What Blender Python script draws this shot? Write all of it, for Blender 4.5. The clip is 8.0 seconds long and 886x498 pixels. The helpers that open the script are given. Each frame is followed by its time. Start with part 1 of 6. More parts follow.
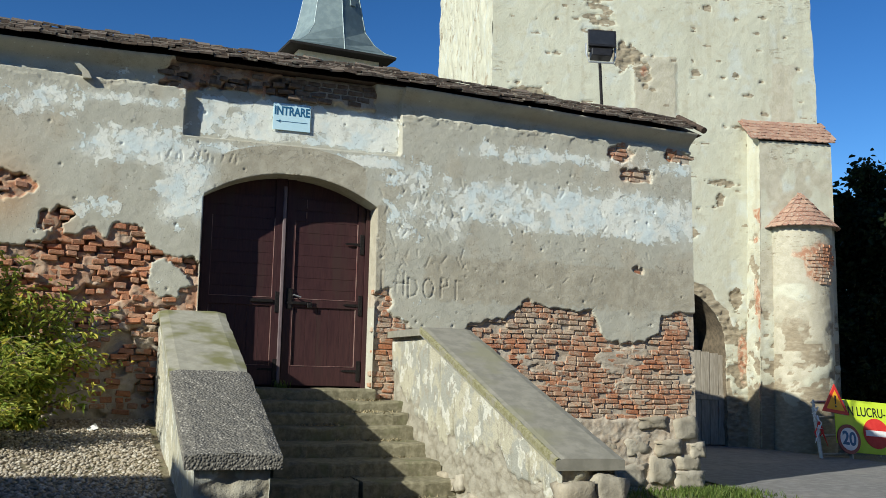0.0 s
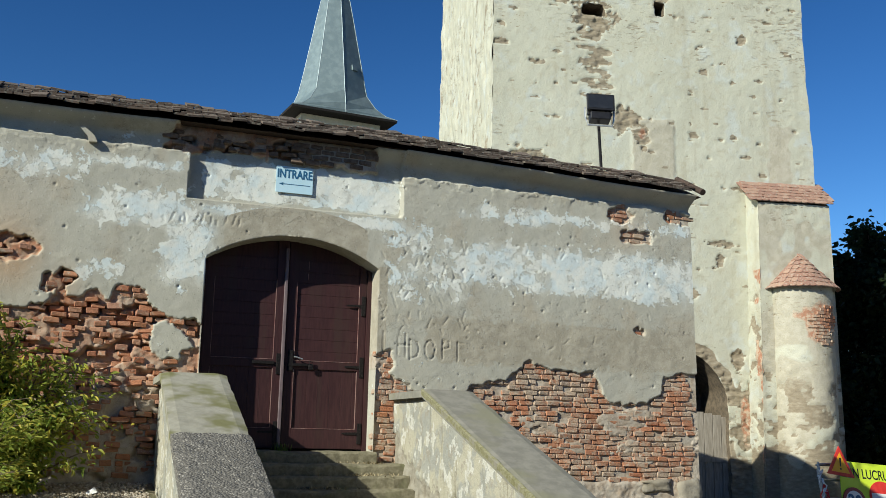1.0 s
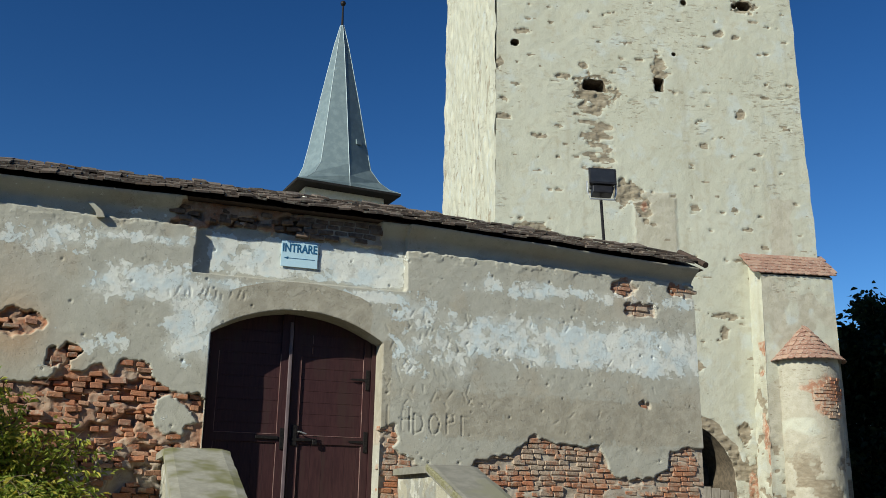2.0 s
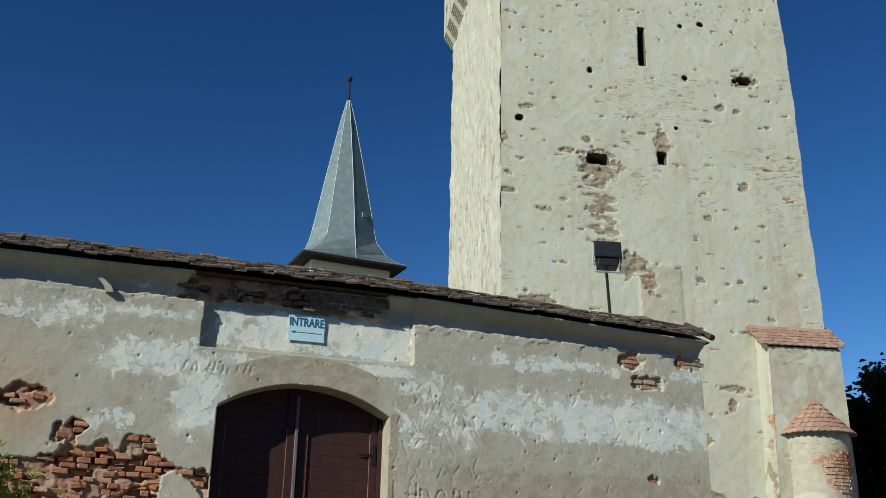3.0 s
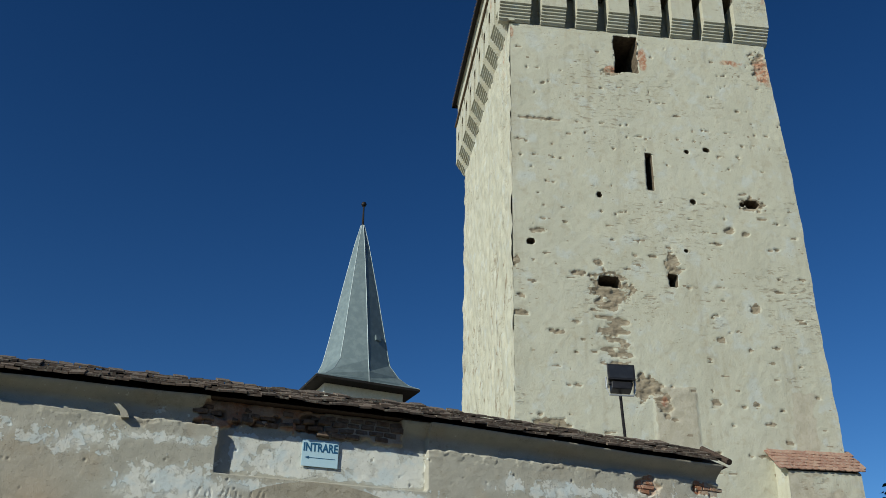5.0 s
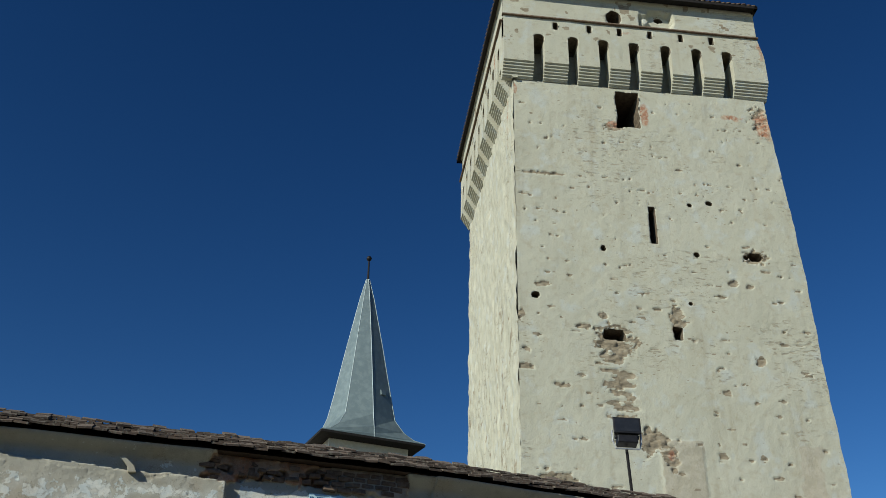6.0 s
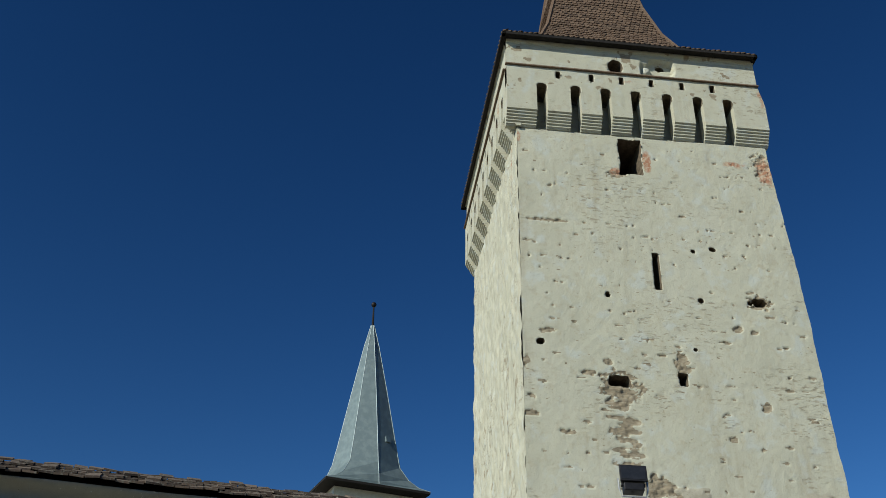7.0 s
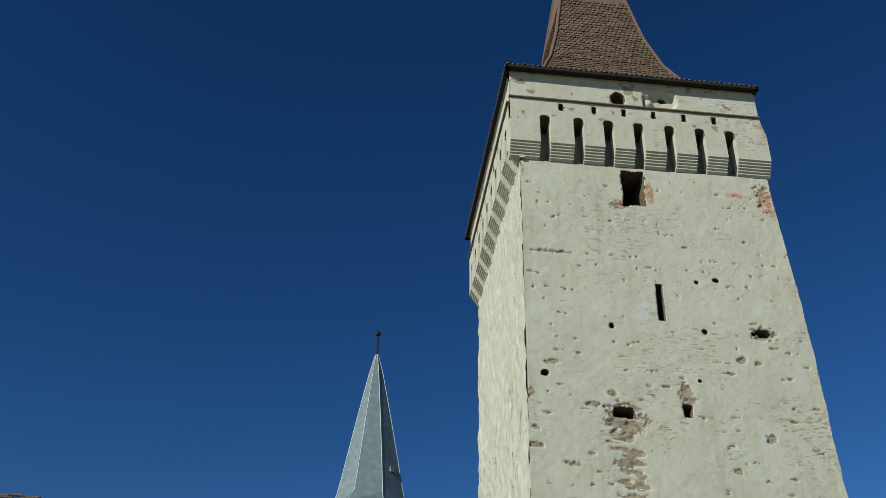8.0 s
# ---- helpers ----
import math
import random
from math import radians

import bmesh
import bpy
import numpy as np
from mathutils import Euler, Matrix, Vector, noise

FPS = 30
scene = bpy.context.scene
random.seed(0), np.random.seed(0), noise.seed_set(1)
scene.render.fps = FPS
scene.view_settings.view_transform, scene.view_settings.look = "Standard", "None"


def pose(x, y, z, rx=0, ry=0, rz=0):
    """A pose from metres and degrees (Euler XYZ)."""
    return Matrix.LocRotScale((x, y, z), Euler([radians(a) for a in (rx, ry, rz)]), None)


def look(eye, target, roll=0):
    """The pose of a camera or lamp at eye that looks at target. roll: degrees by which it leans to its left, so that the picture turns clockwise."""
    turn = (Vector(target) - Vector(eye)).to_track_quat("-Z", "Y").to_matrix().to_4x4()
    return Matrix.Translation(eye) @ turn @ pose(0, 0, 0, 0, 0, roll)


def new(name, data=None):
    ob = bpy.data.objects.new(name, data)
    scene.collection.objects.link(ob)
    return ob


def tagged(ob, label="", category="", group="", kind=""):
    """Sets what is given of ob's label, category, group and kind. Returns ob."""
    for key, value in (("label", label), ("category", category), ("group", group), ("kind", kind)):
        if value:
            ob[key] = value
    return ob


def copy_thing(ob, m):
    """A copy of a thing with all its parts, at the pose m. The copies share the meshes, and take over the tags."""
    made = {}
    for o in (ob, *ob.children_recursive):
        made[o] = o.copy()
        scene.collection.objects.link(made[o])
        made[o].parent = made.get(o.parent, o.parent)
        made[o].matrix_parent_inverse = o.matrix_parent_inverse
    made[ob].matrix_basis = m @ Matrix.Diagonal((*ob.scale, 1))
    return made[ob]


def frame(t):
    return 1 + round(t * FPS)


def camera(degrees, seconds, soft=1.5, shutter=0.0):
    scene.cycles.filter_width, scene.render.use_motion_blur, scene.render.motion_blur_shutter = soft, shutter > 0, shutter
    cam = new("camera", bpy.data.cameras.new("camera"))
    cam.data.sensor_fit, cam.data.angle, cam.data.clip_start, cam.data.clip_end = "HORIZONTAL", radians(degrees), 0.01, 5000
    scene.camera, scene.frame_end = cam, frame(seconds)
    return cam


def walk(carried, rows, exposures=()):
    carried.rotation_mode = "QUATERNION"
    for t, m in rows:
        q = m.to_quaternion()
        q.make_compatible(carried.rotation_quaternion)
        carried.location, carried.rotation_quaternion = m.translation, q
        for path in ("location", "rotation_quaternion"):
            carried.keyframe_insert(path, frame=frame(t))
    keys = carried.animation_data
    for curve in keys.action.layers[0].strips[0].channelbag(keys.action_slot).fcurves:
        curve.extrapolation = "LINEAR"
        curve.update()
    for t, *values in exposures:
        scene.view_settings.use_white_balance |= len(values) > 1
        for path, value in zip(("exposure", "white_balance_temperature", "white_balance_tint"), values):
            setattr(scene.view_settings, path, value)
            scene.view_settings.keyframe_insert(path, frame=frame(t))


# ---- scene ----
# Axes: x along the old wall, y into the yard, z up. Ground at the road is z = 0, the wall's face is y = 0, the door's middle x = 0.
cam = camera(48.37, 8.0, soft=0.75)
PATH = [
    (0.0, -2.398, -12.945, 1.698, 7.03, -19.44, 1.40),
    (0.5, -2.413, -12.964, 1.699, 8.63, -19.40, 1.38),
    (1.0, -2.427, -12.990, 1.694, 10.58, -19.33, 1.32),
    (1.5, -2.440, -13.016, 1.697, 12.64, -19.20, 1.27),
    (3.0, -2.494, -13.107, 1.713, 18.89, -18.62, 1.20),
    (3.5, -2.510, -13.139, 1.715, 20.79, -18.37, 1.22),
    (4.0, -2.523, -13.178, 1.712, 22.58, -18.11, 1.24),
    (4.5, -2.538, -13.223, 1.700, 24.29, -17.87, 1.26),
    (6.0, -2.602, -13.400, 1.602, 29.08, -17.25, 1.26),
    (6.5, -2.635, -13.460, 1.580, 30.48, -17.09, 1.25),
    (7.0, -2.670, -13.540, 1.570, 31.69, -16.91, 1.25),
    (7.5, -2.711, -13.640, 1.585, 32.54, -16.75, 1.27),
    (8.0, -2.759, -13.743, 1.612, 33.21, -16.62, 1.29),
]
EXPOSURES = [(0.0, 0.46), (1.5, 0.27), (3.5, -0.03), (6.0, -0.13), (8.0, -0.12)]
walk(cam, [(t, pose(x, y, z, 90 + pitch, 0, yaw) @ pose(0, 0, 0, 0, 0, roll)) for t, x, y, z, pitch, yaw, roll in PATH], EXPOSURES)

# ---- light: a clear day, sun at the left behind the camera ----
SUN_EL, SUN_X, SUN_Y = 29.4, -0.905, -0.425
world = bpy.data.worlds.new("sky")
scene.world = world
world.use_nodes = True
wn, wl = world.node_tree.nodes, world.node_tree.links
sky = wn.new("ShaderNodeTexSky")
sky.sky_type = "NISHITA"
sky.sun_disc = False
sky.sun_elevation = radians(SUN_EL)
sky.sun_rotation = math.atan2(SUN_X, SUN_Y)
sky.altitude, sky.air_density, sky.dust_density, sky.ozone_density = 400, 1.0, 0.0, 3.5
deep = wn.new("ShaderNodeGamma")
deep.inputs[1].default_value = 1.5
wl.new(sky.outputs[0], deep.inputs[0])
rich = wn.new("ShaderNodeHueSaturation")
rich.inputs["Saturation"].default_value = 1.10
wl.new(deep.outputs[0], rich.inputs["Color"])
wl.new(rich.outputs[0], wn["Background"].inputs[0])
wn["Background"].inputs[1].default_value = 0.036
sun = new("sun", bpy.data.lights.new("sun", "SUN"))
sun.data.energy, sun.data.angle, sun.data.color = 4.75, radians(0.53), (0.98, 0.98, 0.875)
ce = math.cos(radians(SUN_EL))
sun.matrix_world = look((SUN_X * ce * 50, SUN_Y * ce * 50, math.sin(radians(SUN_EL)) * 50), (0, 0, 0))


# ---- materials ----
class Nodes:
    """Short ways to write a node material."""

    def __init__(self, name, rough=0.9, metal=0.0, spec=0.3):
        self.mat = bpy.data.materials.new(name)
        self.mat.use_nodes = True
        self.n, self.l = self.mat.node_tree.nodes, self.mat.node_tree.links
        self.b = self.n["Principled BSDF"]
        self.b.inputs["Roughness"].default_value = rough
        self.b.inputs["Metallic"].default_value = metal
        self.b.inputs["Specular IOR Level"].default_value = spec
        self.co = self.n.new("ShaderNodeTexCoord").outputs["Object"]

    def put(self, sock, value):
        if hasattr(value, "is_linked"):
            self.l.new(value, sock)
        elif isinstance(value, tuple) and len(value) == 3 and sock.type == "RGBA":
            sock.default_value = (*value, 1)
        else:
            sock.default_value = value

    def map(self, scale=(1, 1, 1), world_space=False):
        m = self.n.new("ShaderNodeMapping")
        src = self.n.new("ShaderNodeNewGeometry").outputs["Position"] if world_space else self.co
        self.l.new(src, m.inputs[0])
        m.inputs["Scale"].default_value = scale
        return m.outputs[0]

    def noise(self, scale, detail=4, rough=0.6, vec=None, dist=0.0):
        t = self.n.new("ShaderNodeTexNoise")
        self.l.new(vec or self.map(world_space=True), t.inputs["Vector"])
        t.inputs["Scale"].default_value, t.inputs["Detail"].default_value = scale, detail
        t.inputs["Roughness"].default_value, t.inputs["Distortion"].default_value = rough, dist
        return t.outputs["Fac"]

    def voro(self, scale, vec=None, feature="F1", out="Distance"):
        t = self.n.new("ShaderNodeTexVoronoi")
        t.feature = feature
        self.l.new(vec or self.map(world_space=True), t.inputs["Vector"])
        t.inputs["Scale"].default_value = scale
        return t.outputs[out]

    def ramp(self, fac, lo, hi):
        """0 below lo, 1 above hi."""
        t = self.n.new("ShaderNodeMapRange")
        t.interpolation_type = "SMOOTHSTEP"
        self.l.new(fac, t.inputs[0])
        t.inputs[1].default_value, t.inputs[2].default_value = lo, hi
        return t.outputs[0]

    def math(self, op, a, b=0.0):
        t = self.n.new("ShaderNodeMath")
        t.operation = op
        self.put(t.inputs[0], a)
        self.put(t.inputs[1], b)
        return t.outputs[0]

    def mix(self, fac, a, b, kind="MIX"):
        t = self.n.new("ShaderNodeMix")
        t.data_type, t.blend_type = "RGBA", kind
        self.put(t.inputs[0], fac)
        self.put(t.inputs[6], a)
        self.put(t.inputs[7], b)
        return t.outputs[2]

    def attr(self, name):
        t = self.n.new("ShaderNodeAttribute")
        t.attribute_name = name
        return t.outputs["Fac"]

    def random(self):
        return self.n.new("ShaderNodeObjectInfo").outputs["Random"]

    def island(self):
        return self.n.new("ShaderNodeNewGeometry").outputs["Random Per Island"]

    def palette(self, fac, colours):
        t = self.n.new("ShaderNodeValToRGB")
        e = t.color_ramp.elements
        while len(e) < len(colours):
            e.new(0.5)
        for i, c in enumerate(colours):
            e[i].position, e[i].color = i / max(1, len(colours) - 1), (*c, 1)
        self.l.new(fac, t.inputs[0])
        return t.outputs[0]

    def done(self, colour, bump=None, strength=0.4, dist=0.01, rough=None):
        self.put(self.b.inputs["Base Color"], colour)
        if bump is not None:
            t = self.n.new("ShaderNodeBump")
            t.inputs["Strength"].default_value, t.inputs["Distance"].default_value = strength, dist
            self.l.new(bump, t.inputs["Height"])
            self.l.new(t.outputs[0], self.b.inputs["Normal"])
        if rough is not None:
            self.put(self.b.inputs["Roughness"], rough)
        return self.mat


def mat_wall_plaster():
    k = Nodes("old_wall_plaster")
    fine, mid, big = k.noise(55, 5, 0.7), k.noise(5.2, 9, 0.64), k.noise(1.6, 4, 0.6)
    base = k.palette(mid, [(0.34, 0.33, 0.265), (0.45, 0.435, 0.355), (0.53, 0.515, 0.43)])
    base = k.mix(k.math("MULTIPLY", k.ramp(big, 0.5, 0.7), 0.6), base, (0.43, 0.37, 0.27))
    # lime wash left in flakes
    w = k.math("ADD", k.attr("wash"), k.math("MULTIPLY", k.math("SUBTRACT", mid, 0.5), 2.4))
    w = k.math("ADD", w, k.math("MULTIPLY", k.math("SUBTRACT", k.noise(19, 4, 0.7), 0.5), 0.55))
    wash = k.ramp(w, 0.475, 0.505)
    soft = k.math("MULTIPLY", k.ramp(k.math("ADD", k.attr("wash"), k.math("MULTIPLY", k.math("SUBTRACT", k.noise(2.4, 4), 0.5), 1.3)), 0.30, 0.72), 0.55)
    white = k.mix(k.ramp(k.noise(3.2, 3), 0.42, 0.62), (0.76, 0.77, 0.69), (0.65, 0.73, 0.715))
    base = k.mix(soft, base, white)
    base = k.mix(k.math("MULTIPLY", wash, 0.82), base, white)
    # smooth cement repair
    p = k.ramp(k.math("ADD", k.attr("repair"), k.math("MULTIPLY", k.math("SUBTRACT", mid, 0.5), 0.8)), 0.45, 0.55)
    base = k.mix(p, base, k.mix(k.ramp(mid, 0.4, 0.65), (0.36, 0.325, 0.245), (0.44, 0.405, 0.315)))
    # rust and earth tint
    base = k.mix(k.math("MULTIPLY", k.attr("tint"), 0.6), base, (0.46, 0.27, 0.13))
    # joints between bared bricks
    j = k.mix(k.ramp(mid, 0.35, 0.65), (0.37, 0.29, 0.21), (0.50, 0.44, 0.35))
    j = k.mix(k.math("MULTIPLY", k.attr("tint"), 0.85), j, k.mix(k.ramp(mid, 0.4, 0.6), (0.36, 0.13, 0.055), (0.42, 0.25, 0.15)))
    base = k.mix(k.ramp(k.attr("bare"), 0.4, 0.6), base, j)
    blot = k.math("MULTIPLY", k.ramp(k.noise(3.7, 6, 0.7), 0.53, 0.66), 0.35)
    base = k.mix(blot, base, (0.29, 0.27, 0.215))
    # hairline cracks, in some places only
    line = k.math("ABSOLUTE", k.math("SUBTRACT", k.noise(1.5, 7, 0.6), 0.5))
    crack = k.math("MULTIPLY", k.math("SUBTRACT", 1.0, k.ramp(line, 0.0015, 0.005)), k.ramp(k.noise(0.8, 2), 0.50, 0.56))
    base = k.mix(k.math("MULTIPLY", crack, 0.4), base, (0.14, 0.12, 0.09))
    grit = k.noise(95, 4, 0.75)
    base = k.mix(k.math("MULTIPLY", k.ramp(grit, 0.54, 0.66), 0.22), base, (0.25, 0.235, 0.19))
    base = k.mix(k.math("MULTIPLY", k.ramp(k.noise(70, 3, 0.7), 0.57, 0.66), 0.25), base, (0.70, 0.69, 0.61))
    pits = k.ramp(k.voro(23), 0.04, 0.16)
    base = k.mix(k.math("MULTIPLY", k.math("SUBTRACT", 1.0, pits), 0.6), base, (0.15, 0.13, 0.10))
    h = k.math("ADD", k.math("MULTIPLY", fine, 0.45), k.math("ADD", k.math("MULTIPLY", wash, 0.8), k.math("ADD", k.math("MULTIPLY", pits, 0.5), k.math("MULTIPLY", k.noise(21, 4, 0.6), 0.35))))
    return k.done(base, h, 0.8, 0.011)


def mat_tower_plaster():
    k = Nodes("cream_lime_render")
    fine, mid, big = k.noise(26, 5, 0.7), k.noise(4.5, 5, 0.65), k.noise(0.55, 4, 0.6)
    base = k.palette(big, [(0.43, 0.42, 0.32), (0.51, 0.50, 0.39), (0.55, 0.545, 0.445)])
    base = k.mix(k.math("MULTIPLY", k.ramp(mid, 0.50, 0.68), 0.6), base, (0.44, 0.40, 0.29))
    base = k.mix(k.math("MULTIPLY", k.ramp(k.noise(2.0, 4), 0.52, 0.68), 0.75), base, (0.52, 0.545, 0.49))
    streak = k.noise(1.0, 3, 0.6, k.map((2.2, 2.2, 0.22), True))
    base = k.mix(k.math("MULTIPLY", k.ramp(streak, 0.55, 0.72), 0.35), base, (0.36, 0.315, 0.22))
    base = k.mix(k.ramp(k.attr("repair"), 0.3, 0.7), base, k.mix(k.ramp(mid, 0.4, 0.6), (0.42, 0.385, 0.29), (0.48, 0.445, 0.345)))
    stone = k.palette(k.noise(7, 3, 0.5, k.map((1, 1, 2.6), True)), [(0.15, 0.12, 0.08), (0.29, 0.24, 0.165), (0.46, 0.42, 0.32)])
    base = k.mix(k.ramp(k.math("ADD", k.attr("bare"), k.math("MULTIPLY", k.math("SUBTRACT", mid, 0.5), 0.7)), 0.35, 0.6), base, stone)
    brick = k.mix(k.ramp(k.noise(9, 3), 0.45, 0.6), (0.40, 0.20, 0.12), (0.50, 0.385, 0.275))
    base = k.mix(k.ramp(k.math("ADD", k.attr("tint"), k.math("MULTIPLY", k.math("SUBTRACT", mid, 0.5), 1.2)), 0.4, 0.6), base, brick)
    flat = k.map((1.0, 1.0, 2.4), True)
    worn = k.math("MULTIPLY", k.ramp(k.noise(4.2, 5, 0.65, k.map((1.0, 1.0, 3.4), True)), 0.55, 0.62), k.ramp(k.noise(0.45, 4, 0.6), 0.50, 0.60))
    base = k.mix(k.math("MULTIPLY", worn, 0.6), base, k.mix(k.ramp(mid, 0.42, 0.6), (0.33, 0.27, 0.18), (0.24, 0.20, 0.14)))
    crowd = k.math("MULTIPLY", k.ramp(k.noise(0.7, 3), 0.40, 0.66), 0.16)
    big_fleck = k.math("SUBTRACT", k.math("ADD", k.voro(3.3, flat), k.math("MULTIPLY", k.noise(11, 3), 0.34)), crowd)
    small_fleck = k.math("SUBTRACT", k.math("ADD", k.voro(8.5, flat), k.math("MULTIPLY", k.noise(19, 3), 0.34)), crowd)
    pits = k.math("MINIMUM", k.ramp(big_fleck, 0.125, 0.165), k.ramp(small_fleck, 0.12, 0.16))
    base = k.mix(k.math("MULTIPLY", k.math("SUBTRACT", 1.0, pits), 0.75), base, (0.27, 0.215, 0.14))
    base = k.mix(k.math("MULTIPLY", k.ramp(k.noise(38, 4, 0.75), 0.53, 0.66), 0.30), base, (0.30, 0.27, 0.19))
    h = k.math("ADD", k.math("MULTIPLY", fine, 1.2), k.math("ADD", k.math("MULTIPLY", mid, 0.4), k.math("SUBTRACT", k.math("MULTIPLY", pits, 0.5), k.math("MULTIPLY", worn, 0.5))))
    return k.done(base, h, 0.7, 0.015)


def mat_simple(name, a, b, scale, rough=0.9, metal=0.0, bump=0.3, dist=0.005, c=None, stretch=(1, 1, 1), use="", spec=0.3):
    k = Nodes(name, rough, metal, spec)
    v = k.map(stretch, True)
    n1, n2 = k.noise(scale, 5, 0.65, v), k.noise(scale * 0.17, 3, 0.6, v)
    col = k.mix(k.ramp(n1, 0.35, 0.65), a, b)
    if c:
        col = k.mix(k.ramp(n2, 0.52, 0.66), col, c)
    if use:
        r = k.random() if use == "object" else k.island()
        col = k.mix(0.55, col, k.palette(r, [a, b, c or a]), "MIX")
    return k.done(col, n1, bump, dist)


BRICK_TONES = [(0.44, 0.175, 0.085), (0.47, 0.22, 0.12), (0.40, 0.155, 0.08), (0.46, 0.27, 0.17), (0.45, 0.19, 0.09), (0.38, 0.20, 0.13)]


def mat_brick(name, joined, lo, hi, crust=(0.47, 0.395, 0.295)):
    """Worn brick: a tone for each piece, lime crust in broad drifts over many pieces, dark specks."""
    k = Nodes(name)
    grain, drift = k.noise(60, 4), k.noise(2.3, 6, 0.62)
    col = k.palette(k.island() if joined else k.random(), BRICK_TONES)
    col = k.mix(k.math("MULTIPLY", k.ramp(k.noise(13, 4, 0.65), 0.5, 0.66), 0.6), col, (0.30, 0.145, 0.085))
    lime = k.ramp(k.math("ADD", drift, k.math("MULTIPLY", k.math("SUBTRACT", k.noise(24, 4, 0.7), 0.5), 0.55)), lo, hi)
    col = k.mix(k.math("MULTIPLY", lime, 0.8), col, crust)
    col = k.mix(k.math("MULTIPLY", k.ramp(grain, 0.56, 0.66), 0.4), col, (0.16, 0.11, 0.08))
    return k.done(col, k.math("ADD", grain, k.noise(17, 4, 0.65)), 0.9, 0.009)


def mat_tile(name, a, b, c, lichen):
    k = Nodes(name)
    r = k.island()
    n1 = k.noise(20, 4)
    col = k.palette(r, [a, b, c])
    col = k.mix(k.ramp(n1, 0.5, 0.68), col, lichen)
    return k.done(col, n1, 0.4, 0.006)


def mat_tile_single(name, a, b, c, lichen):
    k = Nodes(name)
    n1 = k.noise(24, 4)
    col = k.mix(k.ramp(n1, 0.5, 0.66), k.palette(k.random(), [a, b, c, a]), lichen)
    return k.done(col, n1, 0.5, 0.006)


def mat_leaf(name, colours, rough=0.55):
    k = Nodes(name, rough)
    k.b.inputs["Subsurface Weight"].default_value = 0.0
    col = k.palette(k.island(), colours)
    k.put(k.b.inputs["Base Color"], col)
    tr = k.n.new("ShaderNodeBsdfTranslucent")
    k.l.new(col, tr.inputs[0])
    mx = k.n.new("ShaderNodeMixShader")
    mx.inputs[0].default_value = 0.5
    out = k.n["Material Output"]
    k.l.new(k.b.outputs[0], mx.inputs[1])
    k.l.new(tr.outputs[0], mx.inputs[2])
    k.l.new(mx.outputs[0], out.inputs[0])
    return k.mat


M_WALL = mat_wall_plaster()
M_TOWER = mat_tower_plaster()
# backs and sides of openings: the shade inside is put into the colour
M_DARK = mat_simple("shade_dark_opening_back", (0.05, 0.045, 0.04), (0.09, 0.08, 0.065), 6)
M_HOLE = mat_simple("shade_dark_hole_side", (0.10, 0.08, 0.055), (0.18, 0.14, 0.095), 9)
M_BRICK = mat_brick("weathered_brick", False, 0.41, 0.57)
M_BRICK2 = mat_brick("weathered_brick_joined", True, 0.41, 0.57)
M_BRICK_RAW = mat_brick("crumbling_orange_brick", True, 0.54, 0.68)
M_STONE = mat_simple("rubble_stone", (0.24, 0.215, 0.165), (0.44, 0.40, 0.32), 9, bump=0.9, dist=0.02, c=(0.31, 0.26, 0.18), use="object")
M_MORTAR = mat_simple("lime_mortar", (0.36, 0.31, 0.24), (0.48, 0.43, 0.35), 30, bump=0.6, dist=0.01)
M_TILE = mat_tile_single("weathered_roof_tile", (0.115, 0.085, 0.065), (0.17, 0.125, 0.095), (0.085, 0.065, 0.052), (0.21, 0.195, 0.155))
M_TILE_RED = mat_tile_single("red_clay_tile", (0.34, 0.19, 0.13), (0.40, 0.25, 0.175), (0.29, 0.16, 0.115), (0.40, 0.33, 0.26))
M_TILE_TOWER = mat_tile("brown_plain_tile", (0.105, 0.064, 0.042), (0.165, 0.108, 0.073), (0.062, 0.039, 0.027), (0.21, 0.16, 0.115))
M_DOOR = mat_simple("maroon_door_paint", (0.040, 0.016, 0.017), (0.058, 0.024, 0.024), 40, rough=0.5, bump=0.25, dist=0.002, c=(0.050, 0.026, 0.023), stretch=(1, 1, 0.12))
M_DOOR_EDGE = mat_simple("worn_door_edge_and_light_slit", (0.16, 0.07, 0.065), (0.30, 0.20, 0.17), 25, rough=0.6, bump=0.2, dist=0.002, stretch=(1, 1, 0.2))
M_DOOR_RUB = mat_simple("rubbed_door_paint", (0.13, 0.095, 0.10), (0.20, 0.155, 0.155), 25, rough=0.55, bump=0.2, dist=0.002, stretch=(1, 1, 0.2))
M_IRON = mat_simple("black_iron", (0.015, 0.014, 0.014), (0.035, 0.03, 0.028), 40, rough=0.55, metal=0.6)
M_STEP = mat_simple("worn_sandstone", (0.155, 0.14, 0.088), (0.25, 0.225, 0.15), 14, bump=0.7, dist=0.015, c=(0.15, 0.15, 0.08))
M_CAP_MOSSY = mat_simple("mossy_cement", (0.27, 0.255, 0.20), (0.33, 0.315, 0.25), 9, bump=0.35, dist=0.008, c=(0.17, 0.165, 0.075))
M_CAP = mat_simple("smooth_grey_cement", (0.205, 0.195, 0.158), (0.265, 0.25, 0.205), 7, bump=0.30, dist=0.006, c=(0.23, 0.22, 0.15))


def mat_pebbledash():
    k = Nodes("washed_pebble_concrete")
    v = k.voro(48, None, "F1", "Color")
    d = k.voro(48)
    col = k.mix(k.ramp(v, 0.30, 1.05), (0.09, 0.085, 0.075), (0.44, 0.41, 0.35))
    col = k.mix(k.ramp(d, 0.3, 0.6), col, (0.15, 0.14, 0.12))
    return k.done(col, k.math("SUBTRACT", 1.0, d), 0.9, 0.012)


